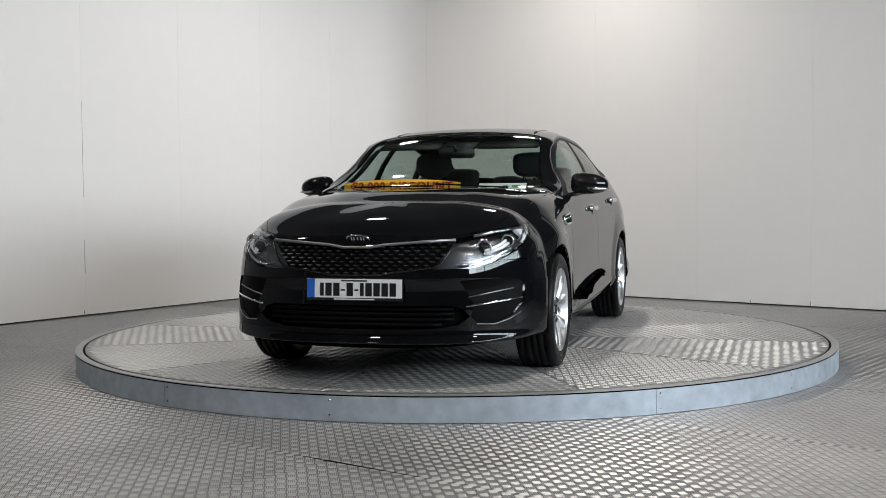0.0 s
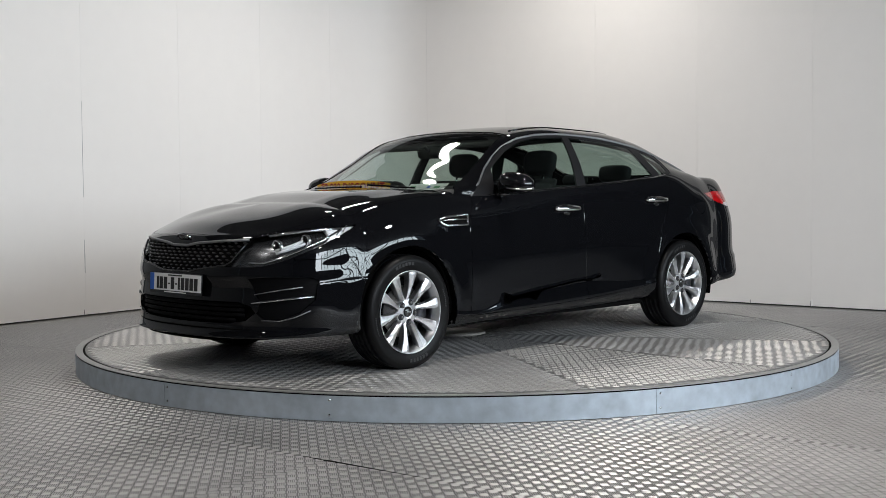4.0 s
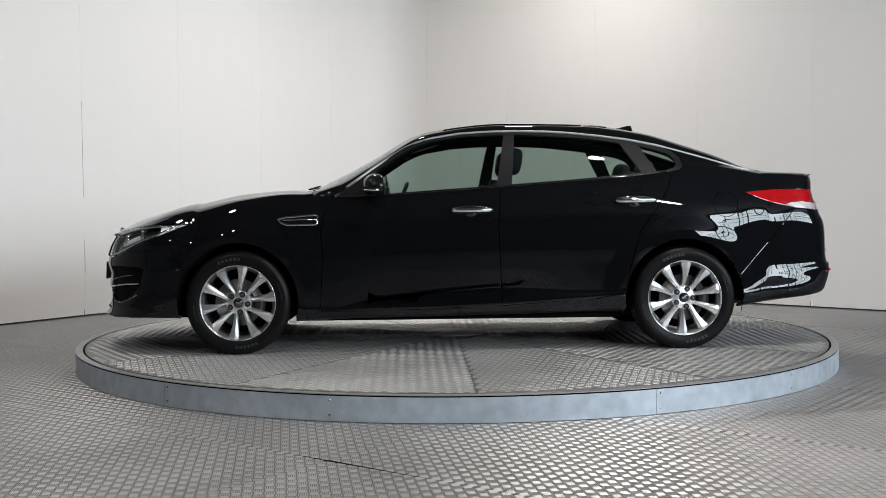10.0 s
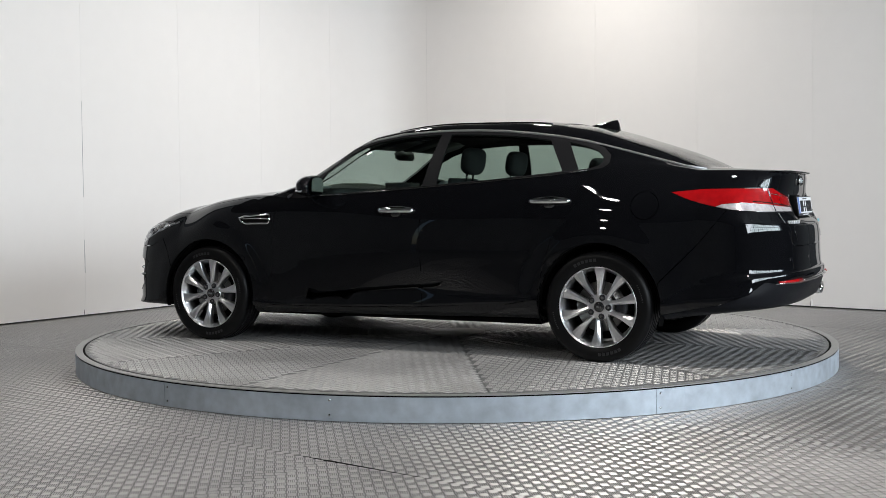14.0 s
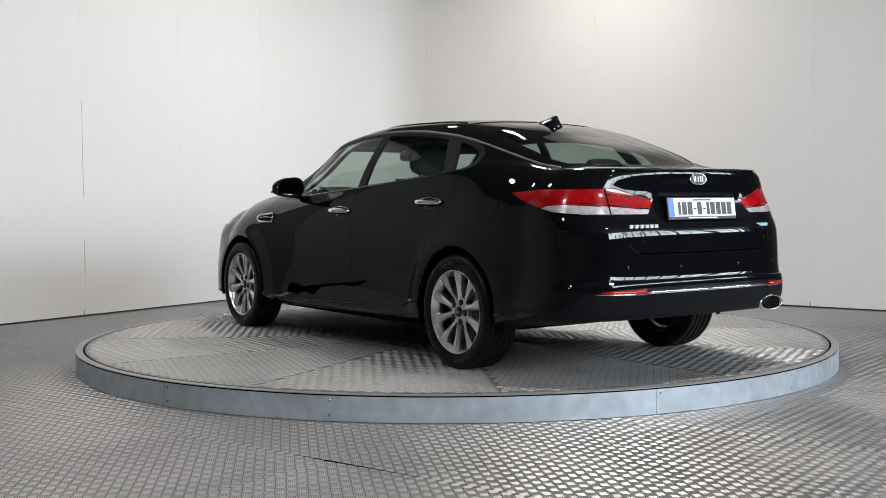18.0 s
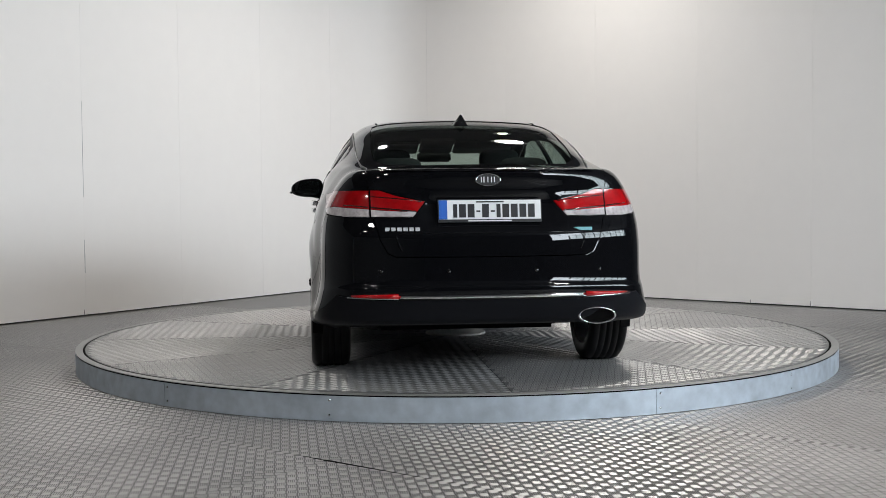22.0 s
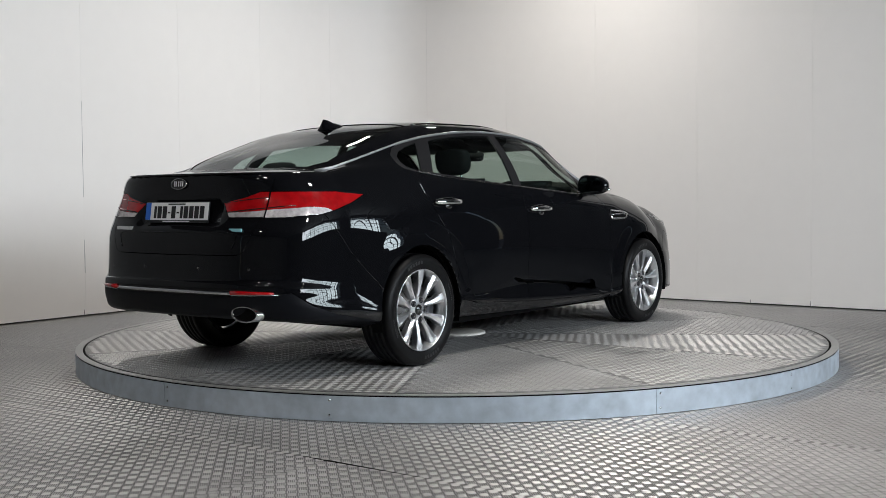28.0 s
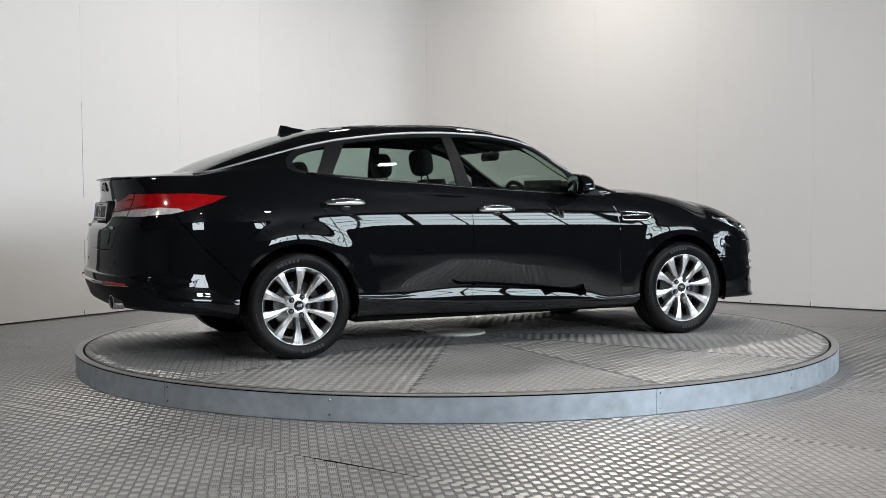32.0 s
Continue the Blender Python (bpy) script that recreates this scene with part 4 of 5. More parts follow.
def wheel(car, x, side):
    """A wheel at axle x; side +1 is the car's left. Built with its outer face towards +y."""
    tyre = bmesh.new()
    prof = [(0.230, -0.100), (0.252, -0.108), (0.285, -0.110), (0.307, -0.104), (0.3205, -0.092), (0.3225, -0.084)]
    for gy in (-0.056, -0.018, 0.018, 0.056):
        prof += [(0.325, gy - 0.006), (0.3185, gy - 0.004), (0.3185, gy + 0.004), (0.325, gy + 0.006)]
    prof += [(0.3225, 0.084), (0.3205, 0.092), (0.307, 0.104), (0.300, 0.1075), (0.298, 0.1085), (0.285, 0.110), (0.262, 0.1085), (0.244, 0.102), (0.232, 0.097)]
    lathe(tyre, prof, "y", 72)
    bmesh.ops.recalc_face_normals(tyre, faces=tyre.faces)
    w = part("wheel", tyre, "rubber", car, "black tyre on a ten-spoke silver alloy rim")
    w.matrix_basis = pose(x, 0.795 * side, TYRE_R - 0.003, 0, -8 if x > 0 else -3, 0 if side > 0 else 180)
    # raised marks on the side wall
    mk = bmesh.new()
    for a0, n in ((58, 6), (238, 6), (148, 9), (328, 9)):
        for i in range(n):
            a = radians(a0 + i * (5.2 if n == 6 else 2.6))
            r0, r1, da = (0.266, 0.284, 0.030) if n == 6 else (0.270, 0.277, 0.014)
            ring = [(r, a + e) for r, e in ((r0, -da), (r1, -da), (r1, da), (r0, da))]
            lo_ = [mk.verts.new((r * math.cos(b), 0.1080, r * math.sin(b))) for r, b in ring]
            hi_ = [mk.verts.new((r * math.cos(b), 0.1112, r * math.sin(b))) for r, b in ring]
            mk.faces.new(hi_)
            for q in range(4):
                mk.faces.new((lo_[q], lo_[(q + 1) % 4], hi_[(q + 1) % 4], hi_[q]))
    bmesh.ops.recalc_face_normals(mk, faces=mk.faces)
    tagged(part("tyre_mark", mk, "tyre_print", w, "raised rubber marks", smooth=False), kind="stuff")
    rim = bmesh.new()
    lathe(rim, [(0.236, 0.099), (0.2365, 0.103), (0.234, 0.105), (0.231, 0.103), (0.227, 0.088), (0.214, 0.072), (0.208, 0.05), (0.204, -0.09), (0.236, -0.10)], "y", 72)
    bmesh.ops.recalc_face_normals(rim, faces=rim.faces)
    part("rim_barrel", rim, "alloy", w)
    spk = bmesh.new()
    for k in range(10):
        a = radians(36 * k + 18)
        lean = 1 if k % 2 else -1           # towards the nut that this spoke shares with its twin
        # (radius, half width, face height, drift towards the twin)
        st = [(0.062, 0.0125, 0.071, 0.006), (0.085, 0.0135, 0.076, 0.004), (0.112, 0.0150, 0.081, 0.001), (0.145, 0.0185, 0.086, -0.001), (0.180, 0.0245, 0.091, -0.001), (0.212, 0.0315, 0.094, 0.0), (0.230, 0.0350, 0.093, 0.0)]
        rings = []
        for r, hw, h, dr in st:
            m = min(1.0, r / 0.20)
            row = []
            # one broad machined face, one painted flank that falls towards the twin
            for t, dz in ((-1, -0.044), (-0.98, -0.007), (-0.90, -0.003), (-0.15 + 0.35 * m, 0.0015), (0.90, -0.005 - 0.013 * (1.1 - m)), (1, -0.020), (1, -0.044)):
                u = (t * hw - dr) * -lean
                row.append(spk.verts.new((r * math.cos(a) - u * math.sin(a), h + dz, r * math.sin(a) + u * math.cos(a))))
            rings.append(row)
        for p, q in zip(rings, rings[1:]):
            for j in range(6):
                spk.faces.new((p[j], p[j + 1], q[j + 1], q[j]))
    lathe(spk, [(0.078, 0.030), (0.077, 0.062), (0.070, 0.071), (0.038, 0.0755), (0.031, 0.074)], "y", 60)
    bmesh.ops.recalc_face_normals(spk, faces=spk.faces)
    sp = part("spokes", spk, "alloy", w)
    for p in sp.data.polygons:
        p.use_smooth = False
    part("centre_cap", lathed([(0.0003, 0.0835), (0.027, 0.082), (0.030, 0.078), (0.031, 0.07)], "y", 32), "gloss_trim", w, "black cap with a silver mark")
    mk = bmesh.new()
    for u in (-0.011, -0.003, 0.005, 0.011):
        box(mk, u - 0.002, u + 0.002, 0.0833, 0.0845, -0.006, 0.006)
    part("cap_mark", mk, "satin_chrome", w, smooth=False)
    for k in range(5):
        a = radians(72 * k + 36)
        c = (0.057 * math.cos(a), 0, 0.057 * math.sin(a))
        part("nut_well", lathed([(0.0004, 0.0745), (0.0135, 0.0750), (0.0170, 0.0775), (0.0190, 0.0700)], "y", 20, c), "alloy_dark", w, "dark nut recess")
        part("wheel_nut", lathed([(0.0003, 0.086), (0.006, 0.085), (0.0085, 0.081), (0.0085, 0.06)], "y", 6, c), "brake_steel", w, smooth=False)
    part("brake_disc", lathed([(0.148, 0.022), (0.148, 0.034), (0.085, 0.034), (0.08, 0.05), (0.0005, 0.05)], "y", 56), "brake_steel", w, "bare steel brake disc")
    cal = bmesh.new()
    lathe(cal, [(0.165, -0.01), (0.165, 0.055), (0.10, 0.055), (0.10, -0.01)], "y", 40, close=True)
    kill = [v for v in cal.verts if v.co.x > -0.02 * side or abs(v.co.z) > 0.085]
    bmesh.ops.delete(cal, geom=kill, context="VERTS")
    part("brake_caliper", cal, "alloy_dark", w)
    part("wheel_back", lathed([(0.196, -0.02), (0.0005, -0.02)], "y", 40), "black_void", w)
    return w


def number_plate(car, name, at, tilt, back):
    """An oblong registration plate, 520 x 110 mm, whose characters are drawn as bars."""
    pl = part(name, boxm(-0.262, 0.262, -0.006, 0.0, -0.058, 0.058, bevel=0.002), "plate_ink", car, "white registration plate with a blue band", smooth=False)
    pl.matrix_basis = pose(*at, tilt, 0, 90 if not back else -90)
    part("plate_face", boxm(-0.257, 0.257, -0.0085, -0.0062, -0.043, 0.053), "plate_white", pl, smooth=False)
    part("plate_band", boxm(-0.2565, -0.215, -0.0095, -0.0087, -0.0425, 0.0525), "plate_blue", pl, smooth=False)
    x = -0.185
    for w in (0.020, 0.034, 0.034, -0.02, 0.034, -0.02, 0.020, 0.034, 0.034, 0.034, 0.034):
        z0, z1 = (-0.034, 0.033) if w > 0 else (-0.007, 0.001)
        part("plate_bar", boxm(x, x + abs(w), -0.0100, -0.0087, z0, z1), "plate_ink", pl, smooth=False)
        x += abs(w) + 0.0093
    part("plate_strip", boxm(-0.07, 0.07, -0.0100, -0.0087, 0.0405, 0.0475), "plate_ink", pl, smooth=False)
    part("dealer_strip", boxm(-0.11, 0.11, -0.0075, -0.0062, -0.0535, -0.0475), "plate_white", pl, smooth=False)
    return pl


def oval_badge(car, at, normal_tilt, back, w=0.065, h=0.032):
    b = bmesh.new()
    n = 48
    prof = [(1.0, 0.0), (1.0, 0.006), (0.94, 0.009), (0.88, 0.006)]
    rings = []
    for k, d in prof:
        rings.append([b.verts.new((w * k * math.cos(2 * math.pi * i / n), -d, h * k * math.sin(2 * math.pi * i / n))) for i in range(n)])
    for p, q in zip(rings, rings[1:]):
        for i in range(n):
            b.faces.new((p[i], p[(i + 1) % n], q[(i + 1) % n], q[i]))
    bmesh.ops.recalc_face_normals(b, faces=b.faces)
    ob = part("badge", b, "chrome", car, "oval chrome badge with plain bars")
    ob.matrix_basis = pose(*at, normal_tilt, 0, -90 if back else 90)
    f = bmesh.new()
    f.faces.new([f.verts.new((w * 0.9 * math.cos(2 * math.pi * i / n), -0.004, h * 0.9 * math.sin(2 * math.pi * i / n))) for i in range(n)])
    part("badge_field", f, "dark_trim", ob)
    m = bmesh.new()
    for u, ww in ((-0.033, 0.007), (-0.020, 0.007), (0.0, 0.006), (0.018, 0.007), (0.033, 0.007)):
        box(m, u - ww * 0.36, u + ww * 0.36, -0.0075, -0.0042, -0.014, 0.014)
    part("badge_mark", m, "badge_silver", ob, smooth=False)
    return ob


def build_car():
    car = tagged(new("car"), "glossy black four-door saloon with silver alloy wheels standing on the turntable", "car")
    bm, lay = skin()
    G = body_grid()
    bm.verts.index_update()
    both, L, R = (1, -1), (1,), (-1,)
    I = P
    for s in (L, R):
        panel("front_door", bm, lay, (I["door_f"],), s, "car_paint", car)
        panel("rear_door", bm, lay, (I["door_r"],), s, "car_paint", car)
        panel("sill", bm, lay, (I["sill"],), s, "car_paint", car)
        panel("window_trim", bm, lay, (I["trim"],), s, "pillar_trim", car, "satin black window surround and pillars", gap=0.0005, sink=0.003)
        panel("front_window", bm, lay, (I["glass_f"],), s, "tinted_glass", car, "tinted side glass", gap=0.0, depth=0.004, sink=0.006)
        panel("rear_window", bm, lay, (I["glass_r"],), s, "tinted_glass", car, "tinted side glass", gap=0.0, depth=0.004, sink=0.006)
        panel("quarter_window", bm, lay, (I["glass_q"],), s, "tinted_glass", car, "tinted side glass", gap=0.0, depth=0.004, sink=0.006)
        panel("fog_pocket", bm, lay, (I["fog"],), s, "intake_plastic", car, "recessed black bumper pocket", gap=0.0, depth=0.02, sink=0.012)
        hl = panel("headlamp", bm, lay, (I["lamp"], I["lamp_out"]), s, "lamp_chrome", car, "swept headlamp with two projectors under a clear cover", gap=0.0, depth=0.05, sink=0.045)
        panel("headlamp_cover", bm, lay, (I["lamp"], I["lamp_out"]), s, "clear_lens", hl, gap=0.002, depth=0.004)
        panel("lamp_insert", bm, lay, (I["lamp_out"],), s, "lamp_glint", hl, "outer lamp insert, pale for the window light it catches", gap=0.006, depth=0.02, sink=0.016)
        tl = panel("tail_lamp", bm, lay, (I["tail_red"],), s, "red_lens", car, "red tail lamp with a clear lower strip", gap=0.0015, depth=0.03)
        panel("clear_strip", bm, lay, (I["tail_clear"],), s, "clear_lens_back", tl, "clear silver lower strip", gap=0.0015, depth=0.03)
    panel("fuel_flap", bm, lay, (I["fuel"],), L, "car_paint", car, gap=0.002)
    panel("rear_quarter", bm, lay, (I["body"],), L, "car_paint", car)
    panel("rear_quarter", bm, lay, (I["body"], I["fuel"]), R, "car_paint", car)
    for s in (L, R):
        panel("front_wing", bm, lay, (I["wing"],), s, "car_paint", car)
        panel("windscreen_pillar", bm, lay, (I["pillar"],), s, "car_paint", car, gap=0.0005)
    panel("roof", bm, lay, (I["roof"],), both, "car_paint", car, gap=0.001)
    panel("bonnet", bm, lay, (I["bonnet"],), both, "car_paint", car)
    panel("cowl", bm, lay, (I["cowl"],), both, "dark_trim", car, "matt black plastic cowl", sink=0.012)
    panel("windscreen", bm, lay, (I["screen"],), both, "windscreen_glass", car, "clear windscreen glass", gap=0.001, depth=0.004, sink=0.004)
    panel("rear_screen", bm, lay, (I["back"],), both, "tinted_glass", car, "tinted rear glass", gap=0.001, depth=0.004, sink=0.004)
    panel("boot_lid", bm, lay, (I["boot"],), both, "car_paint", car)
    panel("front_bumper", bm, lay, (I["bump_f"],), both, "car_paint", car)
    panel("rear_bumper", bm, lay, (I["bump_r"],), both, "car_paint", car)
    panel("rear_valance", bm, lay, (I["valance"],), both, "valance_plastic", car, "matt grey-black plastic valance", gap=0.001)
    gr = panel("grille", bm, lay, (I["grille"],), both, "black_void", car, "black grille with rows of small bright studs", gap=0.0, depth=0.03, sink=0.03)
    lo = panel("lower_intake", bm, lay, (I["intake"],), both, "black_void", car, "black lower air intake with slats", gap=0.0, depth=0.04, sink=0.04)
    opaque = [v for k, v in P.items() if k not in ("glass_f", "glass_r", "glass_q", "screen", "back", "lamp", "lamp_out", "trim")]
    panel("inner_shell", bm, lay, opaque, both, "black_void", car, "dark inner lining", gap=-0.004, depth=0.004, sink=0.052)
    bm.free()

    # wheel housings and underbody
    for x in (AXLE, -AXLE):
        for s in (1, -1):
            b = bmesh.new()
            lathe(b, [(0.372, 0.895 * s), (0.385, 0.84 * s), (0.385, 0.55 * s), (0.02, 0.55 * s)], "y", 48, (x, 0, 0.322))
            bmesh.ops.delete(b, geom=[v for v in b.verts if v.co.z < (0.19 if abs(v.co.y) > 0.6 else 0.30)], context="VERTS")
            part("wheel_housing", b, "black_void", car)
    part("underbody", boxm(-1.50, 2.10, -0.52, 0.52, 0.20, 0.26, bevel=0.02), "black_void", car, smooth=False)
    part("underbody_middle", boxm(-1.02, 1.02, -0.79, 0.79, 0.195, 0.25, bevel=0.01), "black_void", car, smooth=False)
    part("axle_beam", boxm(-1.45, -1.35, -0.70, 0.70, 0.25, 0.33, bevel=0.02), "dark_trim", car, smooth=False)
    part("silencer", boxm(-2.25, -1.82, -0.5, 0.35, 0.345, 0.42, bevel=0.03), "dark_trim", car)

    for x in (AXLE, -AXLE):
        for s in (1, -1):
            wheel(car, x, s)

    # chrome strip over the side windows and down the rear glass edge
    for s in (1, -1):
        top = [on_skin(G, x, z=z, off=0.003) for x, z in DLO[:15]]
        tail = [on_skin(G, x, y=y, off=0.002) for x, y in ((-1.40, .645), (-1.55, .645), (-1.70, .64), (-1.85, .625), (-1.97, .60))]
        path = top + tail
        path = [Vector((p[0], p[1] * s, p[2])) for p in path]
        part("window_chrome", tube(path, 0.0085, 8, ((0, 1, 0), 0.4)), "strip_chrome", car, "thin bright window strip")
        low = [on_skin(G, x, z=z + 0.004, off=0.0) for x, z in DLO[19:]]
        part("belt_seal", tube([Vector((p.x, p.y * s, p.z)) for p in low], 0.006, 6), "gloss_trim", car)
        # door handles in their cups
        for x0, x1, z in ((.072, -.191, .889), (-.962, -1.23, .941)):
            xm = (x0 + x1) / 2
            pts = [on_skin(G, x0 + (x1 - x0) * t, z=z, off=0.006 + 0.028 * math.sin(math.pi * t) ** 0.5) for t in [i / 12 for i in range(13)]]
            hd = part("door_handle", tube([Vector((p.x, p.y * s, p.z)) for p in pts], lambda t: 0.0155 if 0.08 < t < 0.92 else 0.010, 10, ((0, 1, 0), 0.6)), "chrome", car, "chrome pull handle")
            arc = [on_skin(G, x0 + (x1 - x0) * t, z=z + 0.004 + 0.020 * math.sin(math.pi * t) ** 0.6, off=0.004) for t in [i / 14 for i in range(15)]]
            part("handle_rim", tube([Vector((p.x, p.y * s, p.z)) for p in arc], 0.0032, 6), "chrome", hd)
            bowl = bmesh.new()
            bmesh.ops.create_uvsphere(bowl, u_segments=20, v_segments=10, radius=1)
            c = on_skin(G, xm + 0.005, z=z - 0.026, off=-0.004)
            for v in bowl.verts:
                v.co = Vector((c.x + 0.036 * v.co.x, (c.y + 0.013 * v.co.y) * s, c.z + 0.020 * v.co.z))
            part("handle_bowl", bowl, "gloss_trim", hd, "gloss black bowl under the handle")
            cup = lathed([(0.0005, 0.0), (0.03, 0.0), (0.036, 0.004)], "y", 24)
            c = on_skin(G, xm + 0.02, z=z - 0.012, off=-0.001)
            ob = part("handle_cup", cup, "black_void", hd)
            ob.matrix_basis = pose(c.x, c.y * s, c.z) @ Matrix.Diagonal((1.6, 1.0 * s, 0.95, 1))
        # bright vent on the front wing
        ring = [(1.150, .838), (1.105, .852), (.912, .866), (.903, .860), (.906, .812), (.915, .806), (1.09, .803), (1.125, .815), (1.150, .838)]
        pts = [on_skin(G, x, z=z, off=0.003) for x, z in ring]
        vent = part("wing_vent", tube([Vector((p.x, p.y * s, p.z)) for p in pts], 0.0075, 6), "chrome", car, "chrome-framed side vent")
        slot = bmesh.new()
        slot.faces.new([slot.verts.new((p.x, (p.y + 0.0005) * s, p.z)) for p in pts[:-1]][::s])
        part("vent_slot", slot, "black_void", vent)
        mid = [on_skin(G, x, z=z, off=0.004) for x, z in ((1.12, .834), (1.0, .839), (.91, .836))]
        part("vent_fin", tube([Vector((p.x, p.y * s, p.z)) for p in mid], 0.005, 6), "chrome", vent)
        # door mirror
        mb = bmesh.new()
        bmesh.ops.create_uvsphere(mb, u_segments=28, v_segments=18, radius=1)
        for v in mb.verts:
            x, y, z = v.co
            x = max(x, -0.45)
            tz = math.copysign(abs(z) ** 0.7, z)
            v.co = Vector((0.525 + 0.082 * x + 0.02 * (0.5 - y * 0.5), 0.935 + 0.120 * math.copysign(abs(y) ** 0.75, y), 1.040 + (0.078 if z > 0 else 0.058) * tz * (1 - 0.22 * y) - 0.004 * y))
            v.co.y *= s
        if s < 0:
            bmesh.ops.reverse_faces(mb, faces=mb.faces)
        mir = part("door_mirror", mb, "car_paint", car, "black door mirror with a bright strip")
        arm = tube([(0.585, 0.80 * s, 0.978), (0.57, 0.85 * s, 0.984), (0.545, 0.90 * s, 0.996)], 0.024, 10, ((0, 0, 1), 0.6))
        part("mirror_arm", arm, "gloss_trim", mir)
        part("mirror_strip", tube([(0.612, 0.93 * s, 1.020), (0.604, 0.98 * s, 1.018), (0.580, 1.03 * s, 1.017), (0.55, 1.056 * s, 1.017), (0.52, 1.059 * s, 1.017)], 0.0085, 6), "chrome", mir)
        mg = bmesh.new()
        mg.faces.new([mg.verts.new((0.478 - 0.014 * math.cos(a), (0.935 + 0.092 * math.copysign(abs(math.cos(a)) ** 0.7, math.cos(a))) * s, 1.048 + 0.056 * math.copysign(abs(math.sin(a)) ** 0.7, math.sin(a)))) for a in [2 * math.pi * i / 28 for i in range(28)]][::-s])
        part("mirror_glass", mg, "mirror_tint", mir)
        # headlamp insides
        for y, z, r in ((0.625, .706, .034), (0.725, .737, .029)):
            x = front_x(G, y, z) - 0.045
            bowl = part("projector_ring", lathed([(r + 0.006, -0.012), (r + 0.009, 0.004), (r, 0.010), (r - 0.004, -0.004)], "x", 28, (x, y * s, z)), "reflector_bowl", car)
            eye = bmesh.new()
            bmesh.ops.create_uvsphere(eye, u_segments=20, v_segments=12, radius=r * 0.9)
            bmesh.ops.translate(eye, verts=eye.verts, vec=(x - 0.012, y * s, z))
            part("projector_eye", eye, "gloss_trim", bowl)
        dr = [on_skin(G, x, z=z, off=-0.02) for x, z in ((1.80, .800), (1.92, .797), (2.04, .784), (2.14, .765))]
        part("lamp_blade", tube([Vector((p.x, p.y * s, p.z)) for p in dr], 0.009, 6), "satin_chrome", car, "bright upper lamp strip")
        dr = [on_skin(G, x, z=z, off=-0.02) for x, z in ((1.80, .796), (1.93, .744), (2.05, .694), (2.14, .650), (2.20, .626), (2.245, .622))]
        part("lamp_blade", tube([Vector((p.x, p.y * s, p.z)) for p in dr], 0.008, 6), "reflector_bowl", car, "bright lower lamp strip")
        # the panel between and below the projectors, pale for caught window light
        for zz in (.662, .676):
            dr = [on_skin(G, x, z=zz + (2.18 - x) * 0.40, off=-0.030) for x in (2.15, 2.11, 2.07, 2.03, 2.0)]
            part("lamp_panel_strip", tube([Vector((p.x, p.y * s, p.z)) for p in dr], 0.0085, 6), "lamp_glint", car, "lamp inner panel, pale for the window light it catches")
        for x in (1.80, 1.855):
            dr = [on_skin(G, x - 0.02 * k, z=.762 + 0.014 * k + (1.86 - x) * 0.40, off=-0.014) for k in range(4)]
            part("lamp_reflector", tube([Vector((p.x, p.y * s, p.z)) for p in dr], 0.0035, 6), "stud_grey", car, "thin grey lamp rib")
        # bumper blades in the fog pockets
        for pts, rad, mt in ((((.56, .412), (.65, .424), (.73, .436), (.805, .446)), 0.0085, "chrome"),
                             (((.57, .458), (.64, .472), (.71, .486), (.77, .497)), 0.004, "strip_chrome"),
                             (((.61, .322), (.69, .318), (.75, .338), (.80, .372)), 0.004, "strip_chrome")):
            path = [Vector((front_x(G, y, z) + 0.002, y * s, z)) for y, z in pts]
            part("bumper_blade", tube(path, rad, 6, ((0, 0, 1), 0.7)), mt, car, "slim chrome blade")
        dv = [Vector((rear_x(G, y, z) - 0.001, y * s, z)) for y, z in ((.375, .897), (.44, .903), (.52, .911), (.596, .918))]
        part("lamp_divider", tube(dv, 0.0035, 6), "gloss_trim", car, "thin dark lamp rib")
        dv = [Vector((rear_x(G, y, z) - 0.001, y * s, z)) for y, z in ((.612, .919), (.67, .925), (.73, .930))]
        part("lamp_divider", tube(dv, 0.0035, 6), "gloss_trim", car, "thin dark lamp rib")
        dv = [Vector((rear_x(G, y, z) - 0.0005, y * s, z)) for y, z in ((.345, .945), (.44, .958), (.52, .966), (.596, .972))]
        part("lamp_rib", tube(dv, 0.0028, 6), "gloss_trim", car, "thin dark lamp rib")
        dv = [Vector((rear_x(G, y, z) - 0.0005, y * s, z)) for y, z in ((.395, .869), (.45, .869), (.52, .869), (.596, .870))]
        part("lamp_rib", tube(dv, 0.0030, 6), "gloss_trim", car, "thin dark lamp rib")
        # rear reflectors
        pth = [Vector((rear_x(G, y, .478) - 0.003, y * s, .478)) for y in (.47, .53, .59, .65, .70)]
        part("rear_reflector", tube(pth, lambda t: 0.014 * (1 - 0.6 * t), 8, ((0, 0, 1), 1.0)), "red_lens", car, "slim red bumper reflector")
        # roof moulding and wiper
        part("roof_moulding", tube([on_skin(G, x, y=0.498 - 0.012 * abs(x + 0.4), off=0.001) * 1.0 if s > 0 else Vector((on_skin(G, x, y=0.498 - 0.012 * abs(x + 0.4), off=0.001)[0], -(0.498 - 0.012 * abs(x + 0.4)), on_skin(G, x, y=0.498 - 0.012 * abs(x + 0.4), off=0.001)[2])) for x in [0.10 - 0.09 * i for i in range(13)]], 0.006, 6), "gloss_trim", car)
    for y0, y1 in ((0.50, 0.02), (0.02, -0.52)):
        pts = [on_skin(G, 0.990 - 0.05 * t - 0.02 * abs(y0 + (y1 - y0) * t), y=abs(y0 + (y1 - y0) * t), off=0.008) for t in [i / 10 for i in range(11)]]
        for i, p in enumerate(pts):
            p.y = y0 + (y1 - y0) * i / 10
        part("wiper", tube(pts, 0.006, 6), "intake_plastic", car, "black windscreen wiper")
